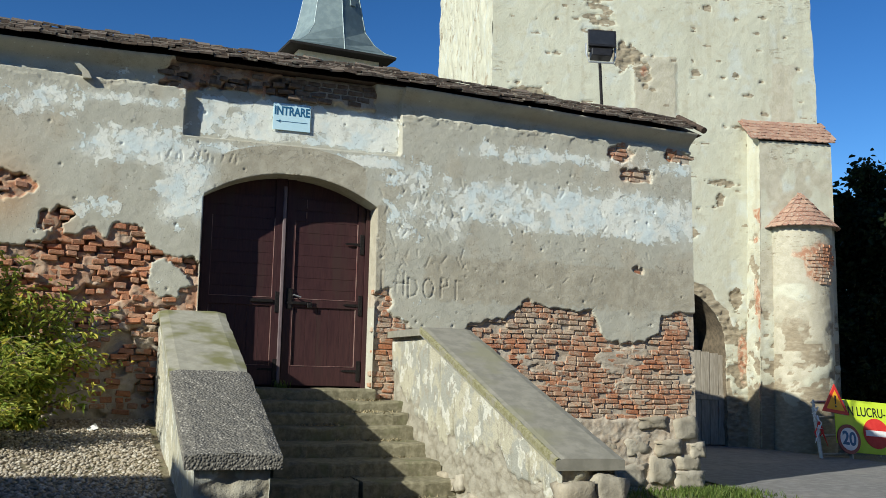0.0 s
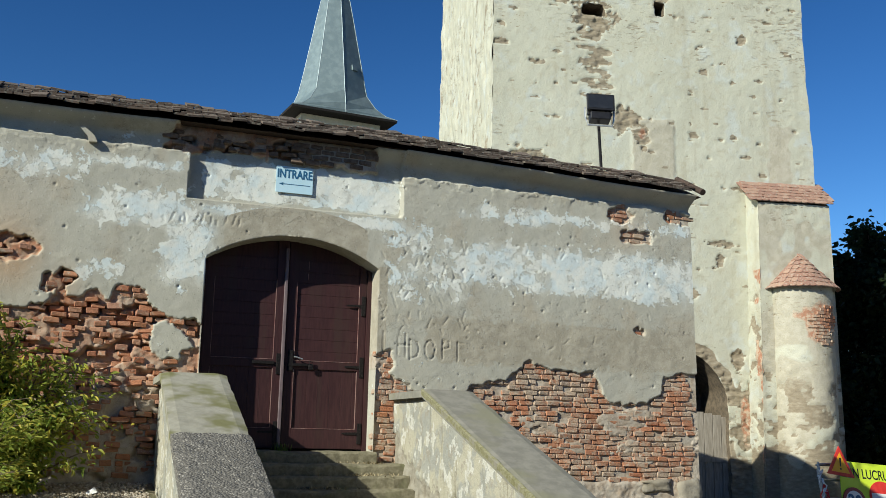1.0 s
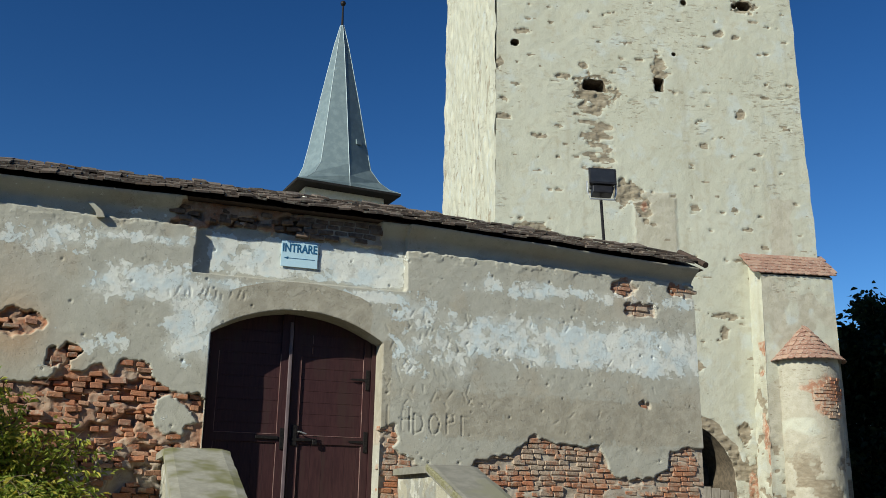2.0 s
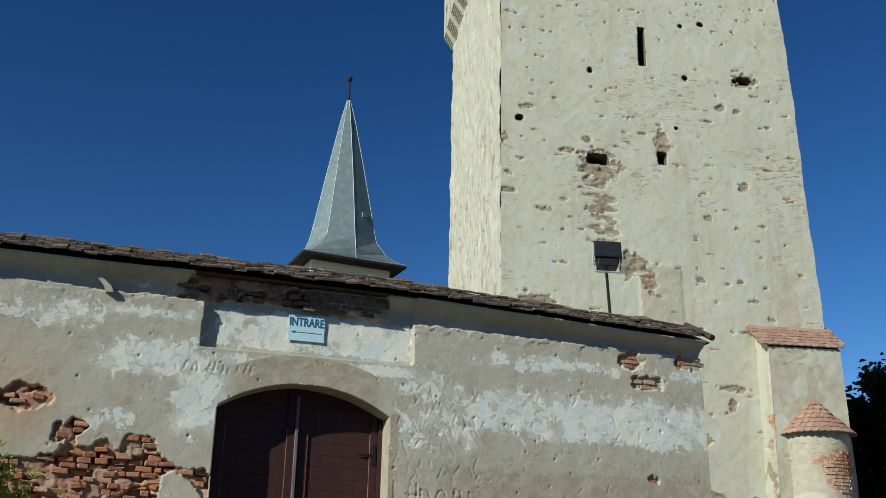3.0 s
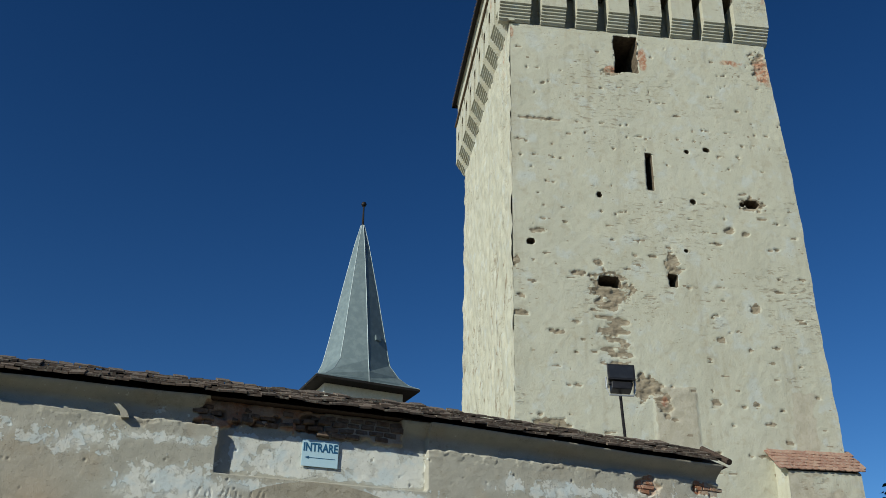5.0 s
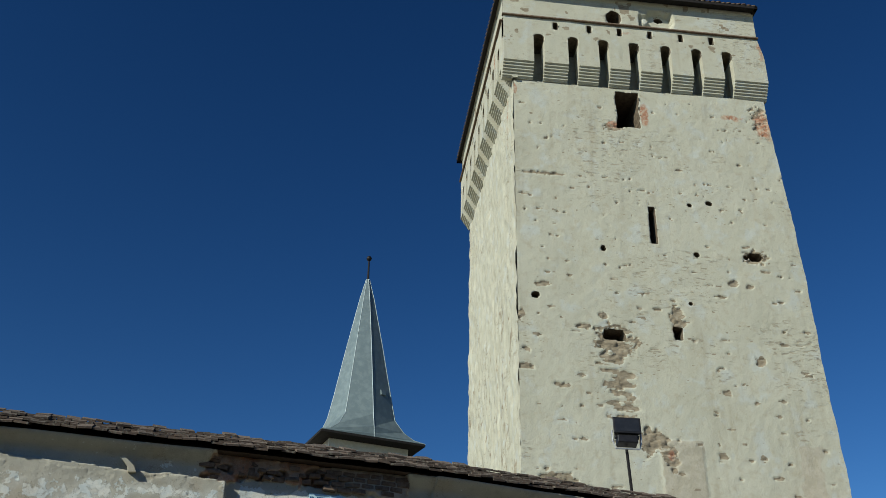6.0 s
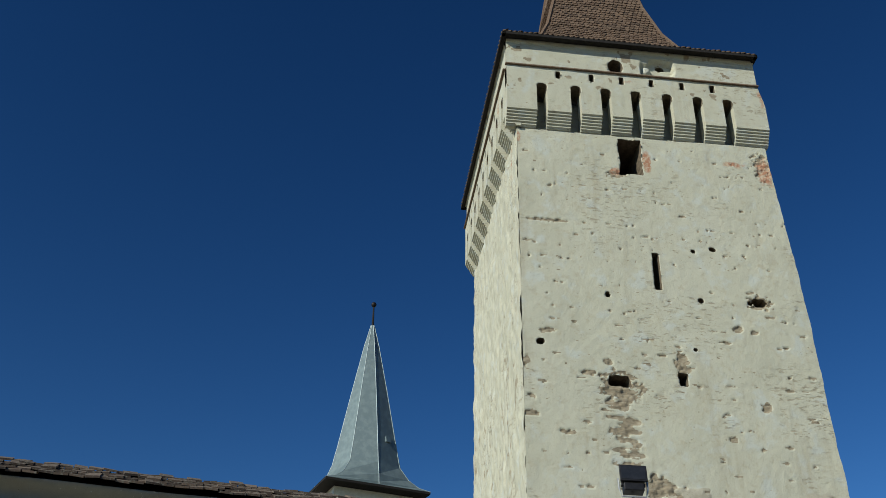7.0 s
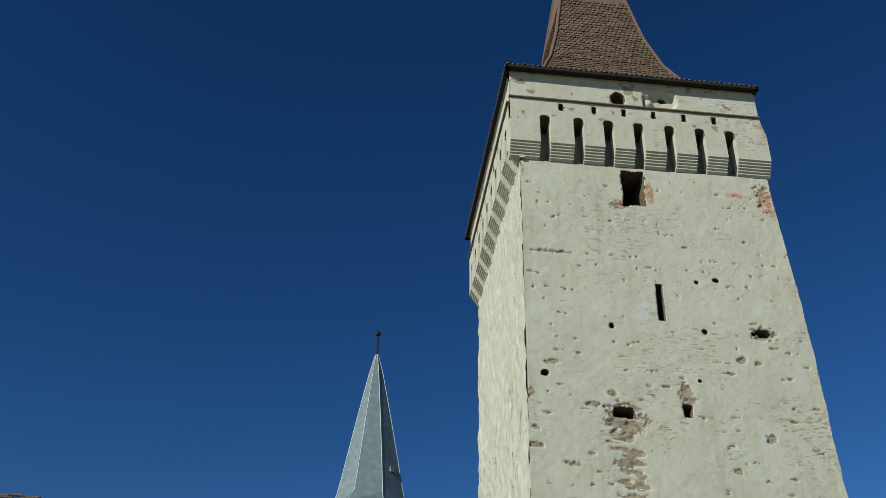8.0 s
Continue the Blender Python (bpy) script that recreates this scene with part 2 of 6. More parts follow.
def mat_zinc():
    k = Nodes("grey_zinc_sheet", 0.5, 0.3, 0.3)
    n1, n2 = k.noise(3, 4), k.noise(25, 3)
    col = k.mix(k.ramp(n1, 0.4, 0.65), (0.155, 0.205, 0.215), (0.195, 0.25, 0.255))
    return k.done(col, n2, 0.12, 0.01, k.math("ADD", 0.44, k.math("MULTIPLY", n1, 0.2)))


def mat_ground():
    k = Nodes("earth_and_grass")
    n1, n2 = k.noise(1.3, 9, 0.72), k.noise(30, 4)
    col = k.mix(k.ramp(n2, 0.35, 0.65), (0.16, 0.125, 0.08), (0.26, 0.215, 0.15))
    col = k.mix(k.math("MULTIPLY", k.ramp(n1, 0.45, 0.68), 0.8), col, (0.085, 0.10, 0.04))
    return k.done(col, n2, 0.7, 0.03)


def mat_asphalt():
    k = Nodes("worn_asphalt", 0.85)
    n1, n2, v = k.noise(0.8, 4), k.noise(6, 5), k.voro(120)
    col = k.mix(k.ramp(n2, 0.35, 0.7), (0.15, 0.145, 0.14), (0.21, 0.205, 0.20))
    col = k.mix(k.math("MULTIPLY", k.ramp(n1, 0.5, 0.7), 0.5), col, (0.25, 0.235, 0.21))
    return k.done(col, v, 0.4, 0.006)


def mat_gravel():
    k = Nodes("river_gravel")
    col = k.palette(k.island(), [(0.37, 0.325, 0.255), (0.26, 0.215, 0.16), (0.49, 0.45, 0.375), (0.32, 0.26, 0.18), (0.19, 0.165, 0.135)])
    return k.done(col, k.noise(60, 3), 0.3, 0.004)


def mat_side_cement():
    k = Nodes("flaking_lime_render")
    n1, n2, n3 = k.noise(7, 5, 0.65), k.noise(40, 4), k.noise(1.7, 5, 0.65)
    col = k.mix(k.ramp(n3, 0.46, 0.54), (0.41, 0.385, 0.29), (0.31, 0.31, 0.265))
    col = k.mix(k.math("MULTIPLY", k.ramp(n1, 0.56, 0.60), 0.8), col, (0.30, 0.275, 0.215))
    col = k.mix(k.math("MULTIPLY", k.ramp(k.noise(4, 7, 0.66), 0.545, 0.57), 0.85), col, (0.56, 0.55, 0.48))
    streak = k.noise(1.0, 5, 0.7, k.map((7, 7, 1.1), True))
    col = k.mix(k.math("MULTIPLY", k.ramp(streak, 0.55, 0.66), 0.6), col, (0.20, 0.185, 0.125))
    col = k.mix(k.math("MULTIPLY", k.ramp(k.noise(4, 3), 0.60, 0.72), 0.45), col, (0.27, 0.255, 0.14))
    rock = k.palette(k.attr("cell"), [(0.21, 0.185, 0.14), (0.25, 0.225, 0.17), (0.29, 0.265, 0.205), (0.34, 0.315, 0.25)])
    rock = k.mix(k.math("MULTIPLY", k.ramp(n1, 0.42, 0.56), 0.6), rock, (0.34, 0.32, 0.26))
    col = k.mix(k.ramp(k.attr("bare"), 0.4, 0.6), col, rock)
    return k.done(col, k.math("ADD", k.math("MULTIPLY", n1, 0.8), k.math("MULTIPLY", n2, 0.7)), 0.8, 0.02)


M_PEBBLE, M_ZINC, M_GROUND, M_ASPHALT, M_GRAVEL, M_RENDER = mat_pebbledash(), mat_zinc(), mat_ground(), mat_asphalt(), mat_gravel(), mat_side_cement()
M_MOSS = mat_simple("yellow_green_moss_edge", (0.17, 0.16, 0.075), (0.26, 0.245, 0.15), 30, bump=0.8, dist=0.01, c=(0.24, 0.225, 0.17))
M_WHITE = mat_simple("white_lime_wash", (0.66, 0.64, 0.56), (0.74, 0.72, 0.65), 9)
M_WOODGREY = mat_simple("silvered_oak", (0.23, 0.20, 0.155), (0.33, 0.295, 0.24), 30, stretch=(1, 1, 0.1), bump=0.5)
M_WOODDARK = mat_simple("dark_eaves_timber", (0.05, 0.035, 0.025), (0.09, 0.06, 0.045), 25)
M_LEAF = mat_leaf("shrub_leaf", [(0.18, 0.28, 0.05), (0.34, 0.42, 0.08), (0.52, 0.52, 0.10), (0.25, 0.35, 0.06), (0.46, 0.47, 0.09), (0.72, 0.62, 0.11)])
# near-black greens: the trees' shade is painted into the leaf colour
M_LEAF_SHADED = mat_leaf("shade_dark_tree_leaf", [(0.018, 0.035, 0.012), (0.03, 0.05, 0.016), (0.012, 0.028, 0.01)])
M_GRASS = mat_leaf("grass_blade", [(0.09, 0.15, 0.03), (0.14, 0.21, 0.045), (0.20, 0.24, 0.07)])
M_STRAW = mat_simple("dry_straw", (0.27, 0.22, 0.12), (0.38, 0.32, 0.20), 30)
M_BARK = mat_simple("shrub_bark", (0.13, 0.10, 0.07), (0.22, 0.17, 0.11), 30)
M_SIGNBLUE = mat_simple("sky_blue_sign_enamel", (0.50, 0.72, 0.80), (0.55, 0.76, 0.84), 3, rough=0.4, bump=0.05)
M_INKBLUE = mat_simple("deep_blue_ink", (0.02, 0.11, 0.22), (0.025, 0.125, 0.245), 20, rough=0.5, bump=0.0)
M_YELLOWGREEN = mat_simple("fluorescent_yellow_green_film", (0.55, 0.72, 0.04), (0.60, 0.76, 0.06), 5, rough=0.45, bump=0.05)
M_RED = mat_simple("red_reflective_film", (0.62, 0.035, 0.03), (0.68, 0.05, 0.04), 8, rough=0.4, bump=0.05)
M_ORANGE = mat_simple("orange_yellow_film", (0.85, 0.40, 0.02), (0.88, 0.45, 0.03), 8, rough=0.4, bump=0.05)
M_WHITEFILM = mat_simple("white_reflective_film", (0.74, 0.74, 0.72), (0.80, 0.80, 0.78), 8, rough=0.4, bump=0.05)
M_BLACK = mat_simple("black_paint", (0.012, 0.012, 0.014), (0.02, 0.02, 0.022), 20, rough=0.45, bump=0.1)
M_STEEL = mat_simple("galvanised_steel", (0.38, 0.39, 0.39), (0.50, 0.51, 0.50), 25, rough=0.45, metal=0.7)
M_SEAM = mat_simple("bright_zinc_seam", (0.30, 0.36, 0.37), (0.36, 0.42, 0.43), 9, rough=0.55, metal=0.3)
M_SOFFIT = mat_simple("black_stained_soffit", (0.012, 0.011, 0.010), (0.022, 0.019, 0.017), 9)
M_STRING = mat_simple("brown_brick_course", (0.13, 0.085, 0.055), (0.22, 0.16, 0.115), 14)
M_LENS = mat_simple("dark_lamp_glass", (0.02, 0.022, 0.025), (0.03, 0.032, 0.036), 5, rough=0.12, bump=0.0, spec=0.6)


# ---- ways to build ----
TABLE = np.random.RandomState(7).rand(256, 256)


def vnoise(x, y):
    x, y = np.asarray(x, float), np.asarray(y, float)
    ix, iy = np.floor(x).astype(int), np.floor(y).astype(int)
    fx, fy = x - ix, y - iy
    fx, fy = fx * fx * (3 - 2 * fx), fy * fy * (3 - 2 * fy)
    a, b = TABLE[ix & 255, iy & 255], TABLE[(ix + 1) & 255, iy & 255]
    c, d = TABLE[ix & 255, (iy + 1) & 255], TABLE[(ix + 1) & 255, (iy + 1) & 255]
    return (a * (1 - fx) + b * fx) * (1 - fy) + (c * (1 - fx) + d * fx) * fy


def fbm(x, y, scale, octaves=4, seed=0.0):
    """Rough noise about 0, from -1 to 1."""
    total, amp, norm = 0.0, 1.0, 0.0
    x, y = np.asarray(x, float), np.asarray(y, float)
    for k in range(octaves):
        total = total + amp * (vnoise(x * scale + seed * 17.3 + k * 31.7, y * scale + seed * 9.1 + k * 11.3) * 2 - 1)
        norm += amp
        scale, amp = scale * 2.03, amp * 0.55
    return total / norm


def worley(x, y, scale, seed=0):
    """Cells like rubble: 0 in the joints to 1 on the stones, and a number for each cell."""
    x, y = np.asarray(x, float) * scale, np.asarray(y, float) * scale
    ix, iy = np.floor(x).astype(int), np.floor(y).astype(int)
    f1, f2, who = np.full(x.shape, 9.0), np.full(x.shape, 9.0), np.zeros(x.shape)
    for dx in (-1, 0, 1):
        for dy in (-1, 0, 1):
            cx, cy = ix + dx + seed * 13, iy + dy + seed * 7
            px, py = ix + dx + TABLE[cx & 255, cy & 255], iy + dy + TABLE[(cx + 91) & 255, (cy + 37) & 255]
            d = np.hypot(x - px, y - py)
            nearer = d < f1
            f2 = np.where(nearer, f1, np.minimum(f2, d))
            who = np.where(nearer, TABLE[(cx + 17) & 255, (cy + 53) & 255], who)
            f1 = np.where(nearer, d, f1)
    return sstep(0.02, 0.22, f2 - f1), who


def sstep(a, b, x):
    t = np.clip((np.asarray(x, float) - a) / (b - a), 0, 1)
    return t * t * (3 - 2 * t)


def box_mask(x, z, x0, x1, z0, z1, soft=0.15):
    return sstep(x0 - soft, x0 + soft, x) * sstep(x1 + soft, x1 - soft, x) * sstep(z0 - soft, z0 + soft, z) * sstep(z1 + soft, z1 - soft, z)


def blob(x, z, cx, cz, rx, rz):
    return np.exp(-(((x - cx) / rx) ** 2 + ((z - cz) / rz) ** 2))


def mesh_of(name, verts, faces, mats, indices=None, smooth=False, attrs=None):
    me = bpy.data.meshes.new(name)
    me.from_pydata([tuple(v) for v in verts], [], [tuple(f) for f in faces])
    for m in mats if isinstance(mats, (list, tuple)) else [mats]:
        me.materials.append(m)
    if indices is not None:
        me.polygons.foreach_set("material_index", np.asarray(indices, np.int32))
    if smooth is not False:
        flags = np.ones(len(me.polygons), bool) if smooth is True else np.asarray(smooth, bool)
        me.polygons.foreach_set("use_smooth", flags)
    for key, values in (attrs or {}).items():
        a = me.attributes.new(key, "FLOAT", "POINT")
        a.data.foreach_set("value", np.asarray(values, np.float32))
    me.update()
    return me


def child(name, me, parent, label="", m=None):
    ob = new(name, me)
    ob.parent = parent
    if m is not None:
        ob.matrix_local = m
    if label:
        ob["label"] = label
    return ob


def part(name, bm, material, parent, label="", smooth=False):
    me = bpy.data.meshes.new(name)
    bmesh.ops.recalc_face_normals(bm, faces=bm.faces)
    bm.to_mesh(me)
    bm.free()
    for m in material if isinstance(material, (list, tuple)) else [material]:
        me.materials.append(m)
    if smooth:
        me.polygons.foreach_set("use_smooth", np.ones(len(me.polygons), bool))
    return child(name, me, parent, label)


def empty(name, m=None):
    ob = new(name)
    if m is not None:
        ob.matrix_world = m
    return ob


def bm_box(bm, x0, x1, y0, y1, z0, z1, bevel=0.0, m=None):
    r = bmesh.ops.create_cube(bm, size=1, matrix=Matrix.Translation(((x0 + x1) / 2, (y0 + y1) / 2, (z0 + z1) / 2)) @ Matrix.Diagonal((x1 - x0, y1 - y0, z1 - z0, 1)))
    vs = r["verts"]
    if bevel:
        es = list({e for v in vs for e in v.link_edges})
        out = bmesh.ops.bevel(bm, geom=es, offset=bevel, segments=2, affect="EDGES", profile=0.5)
        vs = list({v for f in out["faces"] for v in f.verts} | {v for v in vs if v.is_valid})
    if m is not None:
        bmesh.ops.transform(bm, matrix=m, verts=vs)
    return vs


def box_bm(*a, **k):
    bm = bmesh.new()
    bm_box(bm, *a, **k)
    return bm


def bm_prism(bm, outline, y0, y1):
    """A slab with its outline in x, z and its thickness from y0 to y1."""
    a = [bm.verts.new((x, y0, z)) for x, z in outline]
    b = [bm.verts.new((x, y1, z)) for x, z in outline]
    bm.faces.new(a)
    bm.faces.new(b[::-1])
    for i in range(len(a)):
        j = (i + 1) % len(a)
        bm.faces.new((a[i], b[i], b[j], a[j]))
    return bm


def bm_tube(bm, points, radii, sides=6):
    rings = []
    pts = [Vector(p) for p in points]
    for i, p in enumerate(pts):
        d = (pts[min(i + 1, len(pts) - 1)] - pts[max(i - 1, 0)]).normalized()
        u = d.orthogonal().normalized()
        w = d.cross(u)
        r = radii[i] if isinstance(radii, (list, tuple)) else radii
        rings.append([bm.verts.new(p + r * (math.cos(2 * math.pi * k / sides) * u + math.sin(2 * math.pi * k / sides) * w)) for k in range(sides)])
    for a, b in zip(rings, rings[1:]):
        for k in range(sides):
            bm.faces.new((a[k], a[(k + 1) % sides], b[(k + 1) % sides], b[k]))
    bm.faces.new(rings[0][::-1])
    bm.faces.new(rings[-1])
    return bm


def bm_lathe(bm, profile, sides=16, centre=(0, 0), a0=0.0, a1=2 * math.pi):
    """Turns (radius, z) pairs about an upright axis."""
    full = abs(a1 - a0 - 2 * math.pi) < 1e-6
    n = sides if full else sides + 1
    rings = [[bm.verts.new((centre[0] + r * math.cos(a0 + (a1 - a0) * k / sides), centre[1] + r * math.sin(a0 + (a1 - a0) * k / sides), z)) for k in range(n)] for r, z in profile]
    for a, b in zip(rings, rings[1:]):
        for k in range(sides):
            j = (k + 1) % n
            bm.faces.new((a[k], a[j], b[j], b[k]))
    return rings


def rough_rock(name, sx, sy, sz, seed, mats, detail=3, jag=0.17):
    """A worn block: a cube cut fine, rounded and knocked about."""
    bm = bmesh.new()
    bmesh.ops.create_cube(bm, size=2)
    bmesh.ops.subdivide_edges(bm, edges=bm.edges[:], cuts=detail, use_grid_fill=True)
    for v in bm.verts:
        p = v.co.normalized() * 1.22
        q = v.co.lerp(p, 0.13)
        q += Vector((noise.noise(q * 1.3 + Vector((seed, 0, 0))), noise.noise(q * 1.3 + Vector((0, seed, 0))), noise.noise(q * 1.3 + Vector((0, 0, seed))))) * jag * 2
        q += Vector((noise.noise(q * 4 + Vector((seed, 5, 0))), noise.noise(q * 4 + Vector((5, seed, 0))), noise.noise(q * 4 + Vector((0, 5, seed))))) * jag * 0.7
        v.co = (q.x * sx / 2, q.y * sy / 2, q.z * sz / 2)
    me = bpy.data.meshes.new(name)
    bmesh.ops.recalc_face_normals(bm, faces=bm.faces)
    bm.to_mesh(me)
    bm.free()
    me.materials.append(mats)
    me.polygons.foreach_set("use_smooth", np.ones(len(me.polygons), bool))
    return me


def relief(name, parent, u01, v01, cell, span, height, openings, masks, mats, label="", top=None):
    """A masonry face as a fine relief. span(V) gives the ends of each row, height(S, Z) how far the face stands out, openings are
    (distance function, depth): real holes with sides and a back. Faces towards -y."""
    (ua, ub), (va, vb) = u01, v01
    nu, nv = int((ub - ua) / cell) + 1, int((vb - va) / cell) + 1
    t, zz = np.linspace(0, 1, nu), np.linspace(va, vb, nv)
    Tg, Z = np.meshgrid(t, zz)
    lo, hi = span(Z)
    S = lo + (hi - lo) * Tg
    S0, Z0 = S.copy(), Z.copy()
    hole = np.full(S.shape, 9.0)
    depth = np.zeros(S.shape)
    for sd, dep in openings:
        d = sd(S0, Z0)
        near = d < hole
        depth = np.where(near, dep, depth)
        hole = np.minimum(hole, d)
        e = cell * 0.25
        gx, gz = (sd(S0 + e, Z0) - sd(S0 - e, Z0)) / (2 * e), (sd(S0, Z0 + e) - sd(S0, Z0 - e)) / (2 * e)
        n = np.maximum(np.hypot(gx, gz), 0.3)
        close = np.abs(d) < 0.7 * cell
        S = np.where(close, S - d * gx / n ** 2, S)
        Z = np.where(close, Z - d * gz / n ** 2, Z)
    if top is not None:
        Z = np.minimum(Z, top(S))
    H = height(S, Z)
    verts = np.stack([S, -H, Z], -1).reshape(-1, 3)
    idx = np.arange(nu * nv).reshape(nv, nu)
    quads = np.stack([idx[:-1, :-1], idx[:-1, 1:], idx[1:, 1:], idx[1:, :-1]], -1)
    centre = (hole[:-1, :-1] + hole[1:, :-1] + hole[:-1, 1:] + hole[1:, 1:]) / 4
    inside = centre < 0
    faces = quads[~inside].tolist()
    mi = [0] * len(faces)
    sm = [True] * len(faces)
    extra, attr_src, seen = [], [], {}
    base = len(verts)
    flat_depth = depth.reshape(-1)

    def back(i):
        if i not in seen:
            seen[i] = base + len(extra)
            extra.append((verts[i][0], flat_depth[i], verts[i][2]))
            attr_src.append(i)
        return seen[i]

    rows_, cols_ = np.nonzero(inside)
    for r, c in zip(rows_.tolist(), cols_.tolist()):
        q = quads[r, c].tolist()
        faces.append([back(i) for i in q])
        mi.append(1)
        sm.append(False)
        for dr, dc, (a, b) in ((-1, 0, (0, 1)), (0, 1, (1, 2)), (1, 0, (2, 3)), (0, -1, (3, 0))):
            r2, c2 = r + dr, c + dc
            if 0 <= r2 < inside.shape[0] and 0 <= c2 < inside.shape[1] and not inside[r2, c2]:
                i, j = q[a], q[b]
                faces.append([i, j, back(j), back(i)])
                mi.append(2)
                sm.append(False)
    attrs = {}
    for key, fn in masks.items():
        v = np.clip(fn(S, Z), 0, 1).reshape(-1)
        attrs[key] = np.concatenate([v, v[attr_src]]) if extra else v
    allv = np.concatenate([verts, np.array(extra)]) if extra else verts
    me = mesh_of(name, allv.tolist(), faces, mats, mi, sm, attrs)
    return child(name, me, parent, label)


def sd_box(cx, cz, hw, hh, wob=0.0, seed=0.0):
    def f(x, z):
        dx, dz = np.abs(x - cx) - hw, np.abs(z - cz) - hh
        d = np.minimum(np.maximum(dx, dz), 0) + np.hypot(np.maximum(dx, 0), np.maximum(dz, 0))
        return d + wob * fbm(x, z, 3.5, 3, seed)
    return f


def sd_round(cx, cz, rx, rz, wob=0.0, seed=0.0):
    def f(x, z):
        return (np.hypot((x - cx) / rx, (z - cz) / rz) - 1) * min(rx, rz) + wob * fbm(x, z, 5, 3, seed)
    return f


# ---- ground ----
def ground_height(x, y):
    """The road is level; on the stairs' left a gravel bank rises to the wall."""
    bank = np.clip(1.0 + 0.12 * np.minimum(y, 0), 0, 1.0) * sstep(-1.25, -1.45, x) * sstep(-14, -9, x)
    return bank + 0.015 * fbm(x, y, 1.1, 3) * sstep(40, 15, np.hypot(x, y))


def build_ground():
    axis_x = np.concatenate([[-900, -300, -100, -40, -20, -14, -11, -9], np.arange(-8, 18, 0.25), [19, 21, 25, 32, 45, 80, 200, 500, 900]])
    axis_x = np.unique(np.concatenate([axis_x, [-1.45, -1.35, -1.25]]))
    axis_y = np.concatenate([[-900, -300, -100, -50, -30, -22, -18], np.arange(-16, 14, 0.25), [15, 18, 24, 35, 60, 120, 300, 900]])
    X, Y = np.meshgrid(axis_x, axis_y)
    Z = ground_height(X, Y)
    n, m = len(axis_x), len(axis_y)
    idx = np.arange(n * m).reshape(m, n)
    quads = np.stack([idx[:-1, :-1], idx[:-1, 1:], idx[1:, 1:], idx[1:, :-1]], -1).reshape(-1, 4)
    me = mesh_of("ground", np.stack([X, Y, Z], -1).reshape(-1, 3).tolist(), quads.tolist(), M_GROUND, smooth=True)
    return tagged(new("ground", me), "brown earth with patches of short grass", "ground", kind="structure")


build_ground()


def build_road():
    rows, cols = 60, 24
    verts, faces = [], []
    for i in range(rows + 1):
        t = i / rows
        y = -40 + 58 * t
        left = 6.95 + 0.25 * math.sin(y * 0.9) + max(0, -(y + 1.0)) * -0.10
        right = 13.2 + 0.2 * math.sin(y * 0.7) if y > 2 else 30
        for j in range(cols + 1):
            x = left + (right - left) * j / cols
            verts.append((x, y, 0.028 + 0.008 * float(fbm(x, y, 0.7, 2))))
    for i in range(rows):
        for j in range(cols):
            a = i * (cols + 1) + j
            faces.append((a, a + 1, a + cols + 2, a + cols + 1))
    me = mesh_of("road", verts, faces, M_ASPHALT, smooth=True)
    tagged(new("road", me), "worn grey asphalt lane that passes the gate tower", "road", kind="structure")


build_road()

# ---- the old wall with the door ----
DOOR_L, DOOR_R, DOOR_SPRING, DOOR_TOP, DOOR_BASE = -1.14, 1.20, 3.90, 4.26, 1.40
ARC_R = ((DOOR_R - DOOR_L) ** 2 / 4 + (DOOR_TOP - DOOR_SPRING) ** 2) / (2 * (DOOR_TOP - DOOR_SPRING))
ARC_X, ARC_Z = (DOOR_L + DOOR_R) / 2, DOOR_TOP - ARC_R


def sd_door(x, z):
    side = np.maximum(DOOR_L - x, x - DOOR_R)
    arc = np.hypot(x - ARC_X, z - ARC_Z) - ARC_R
    low = DOOR_BASE - z
    return np.maximum(np.maximum(side, arc), low)


def eave_z(x):
    return np.where(np.asarray(x) < 1.5, 5.635, 5.635 - 0.040 * (np.asarray(x) - 1.5)) + 0.025 * sstep(2.2, 0.2, x) + 0.012 * fbm(x, np.zeros_like(x), 1.1, 2, 3)


TOP_R = ([1.15, 1.35, 1.52, 1.93, 2.3, 2.63, 3.13, 3.30, 3.45, 3.71, 3.81, 4.25, 4.52, 4.63, 4.8, 5.42, 5.66, 5.71, 6.5],
         [2.60, 2.55, 2.40, 2.12, 2.20, 2.33, 2.45, 2.60, 2.74, 2.68, 2.62, 2.59, 2.63, 2.40, 2.20, 2.16, 2.35, 2.62, 2.69])
TOP_L = ([-6.0, -3.6, -3.32, -3.12, -3.08, -2.84, -2.80, -2.67, -2.45, -2.29, -2.23, -1.87, -1.82, -1.53, -1.2, -1.1],
         [3.1, 3.05, 3.09, 3.20, 3.53, 3.53, 3.27, 3.26, 3.36, 3.28, 3.49, 3.47, 3.23, 3.08, 3.01, 2.95])


def lip_z(x):
    """The broken upper edge of the thick plaster coat, a little below the eaves."""
    return np.interp(x, [-4.8, -3.1, -2.6, -1.45, 1.5, 2.3, 6.3], [5.34, 5.32, 5.29, 5.26, 5.26, 5.26, 5.19]) + 0.030 * fbm(x, x * 0, 2.6, 3, 61) + 0.022 * fbm(x, x * 0, 11, 2, 62)


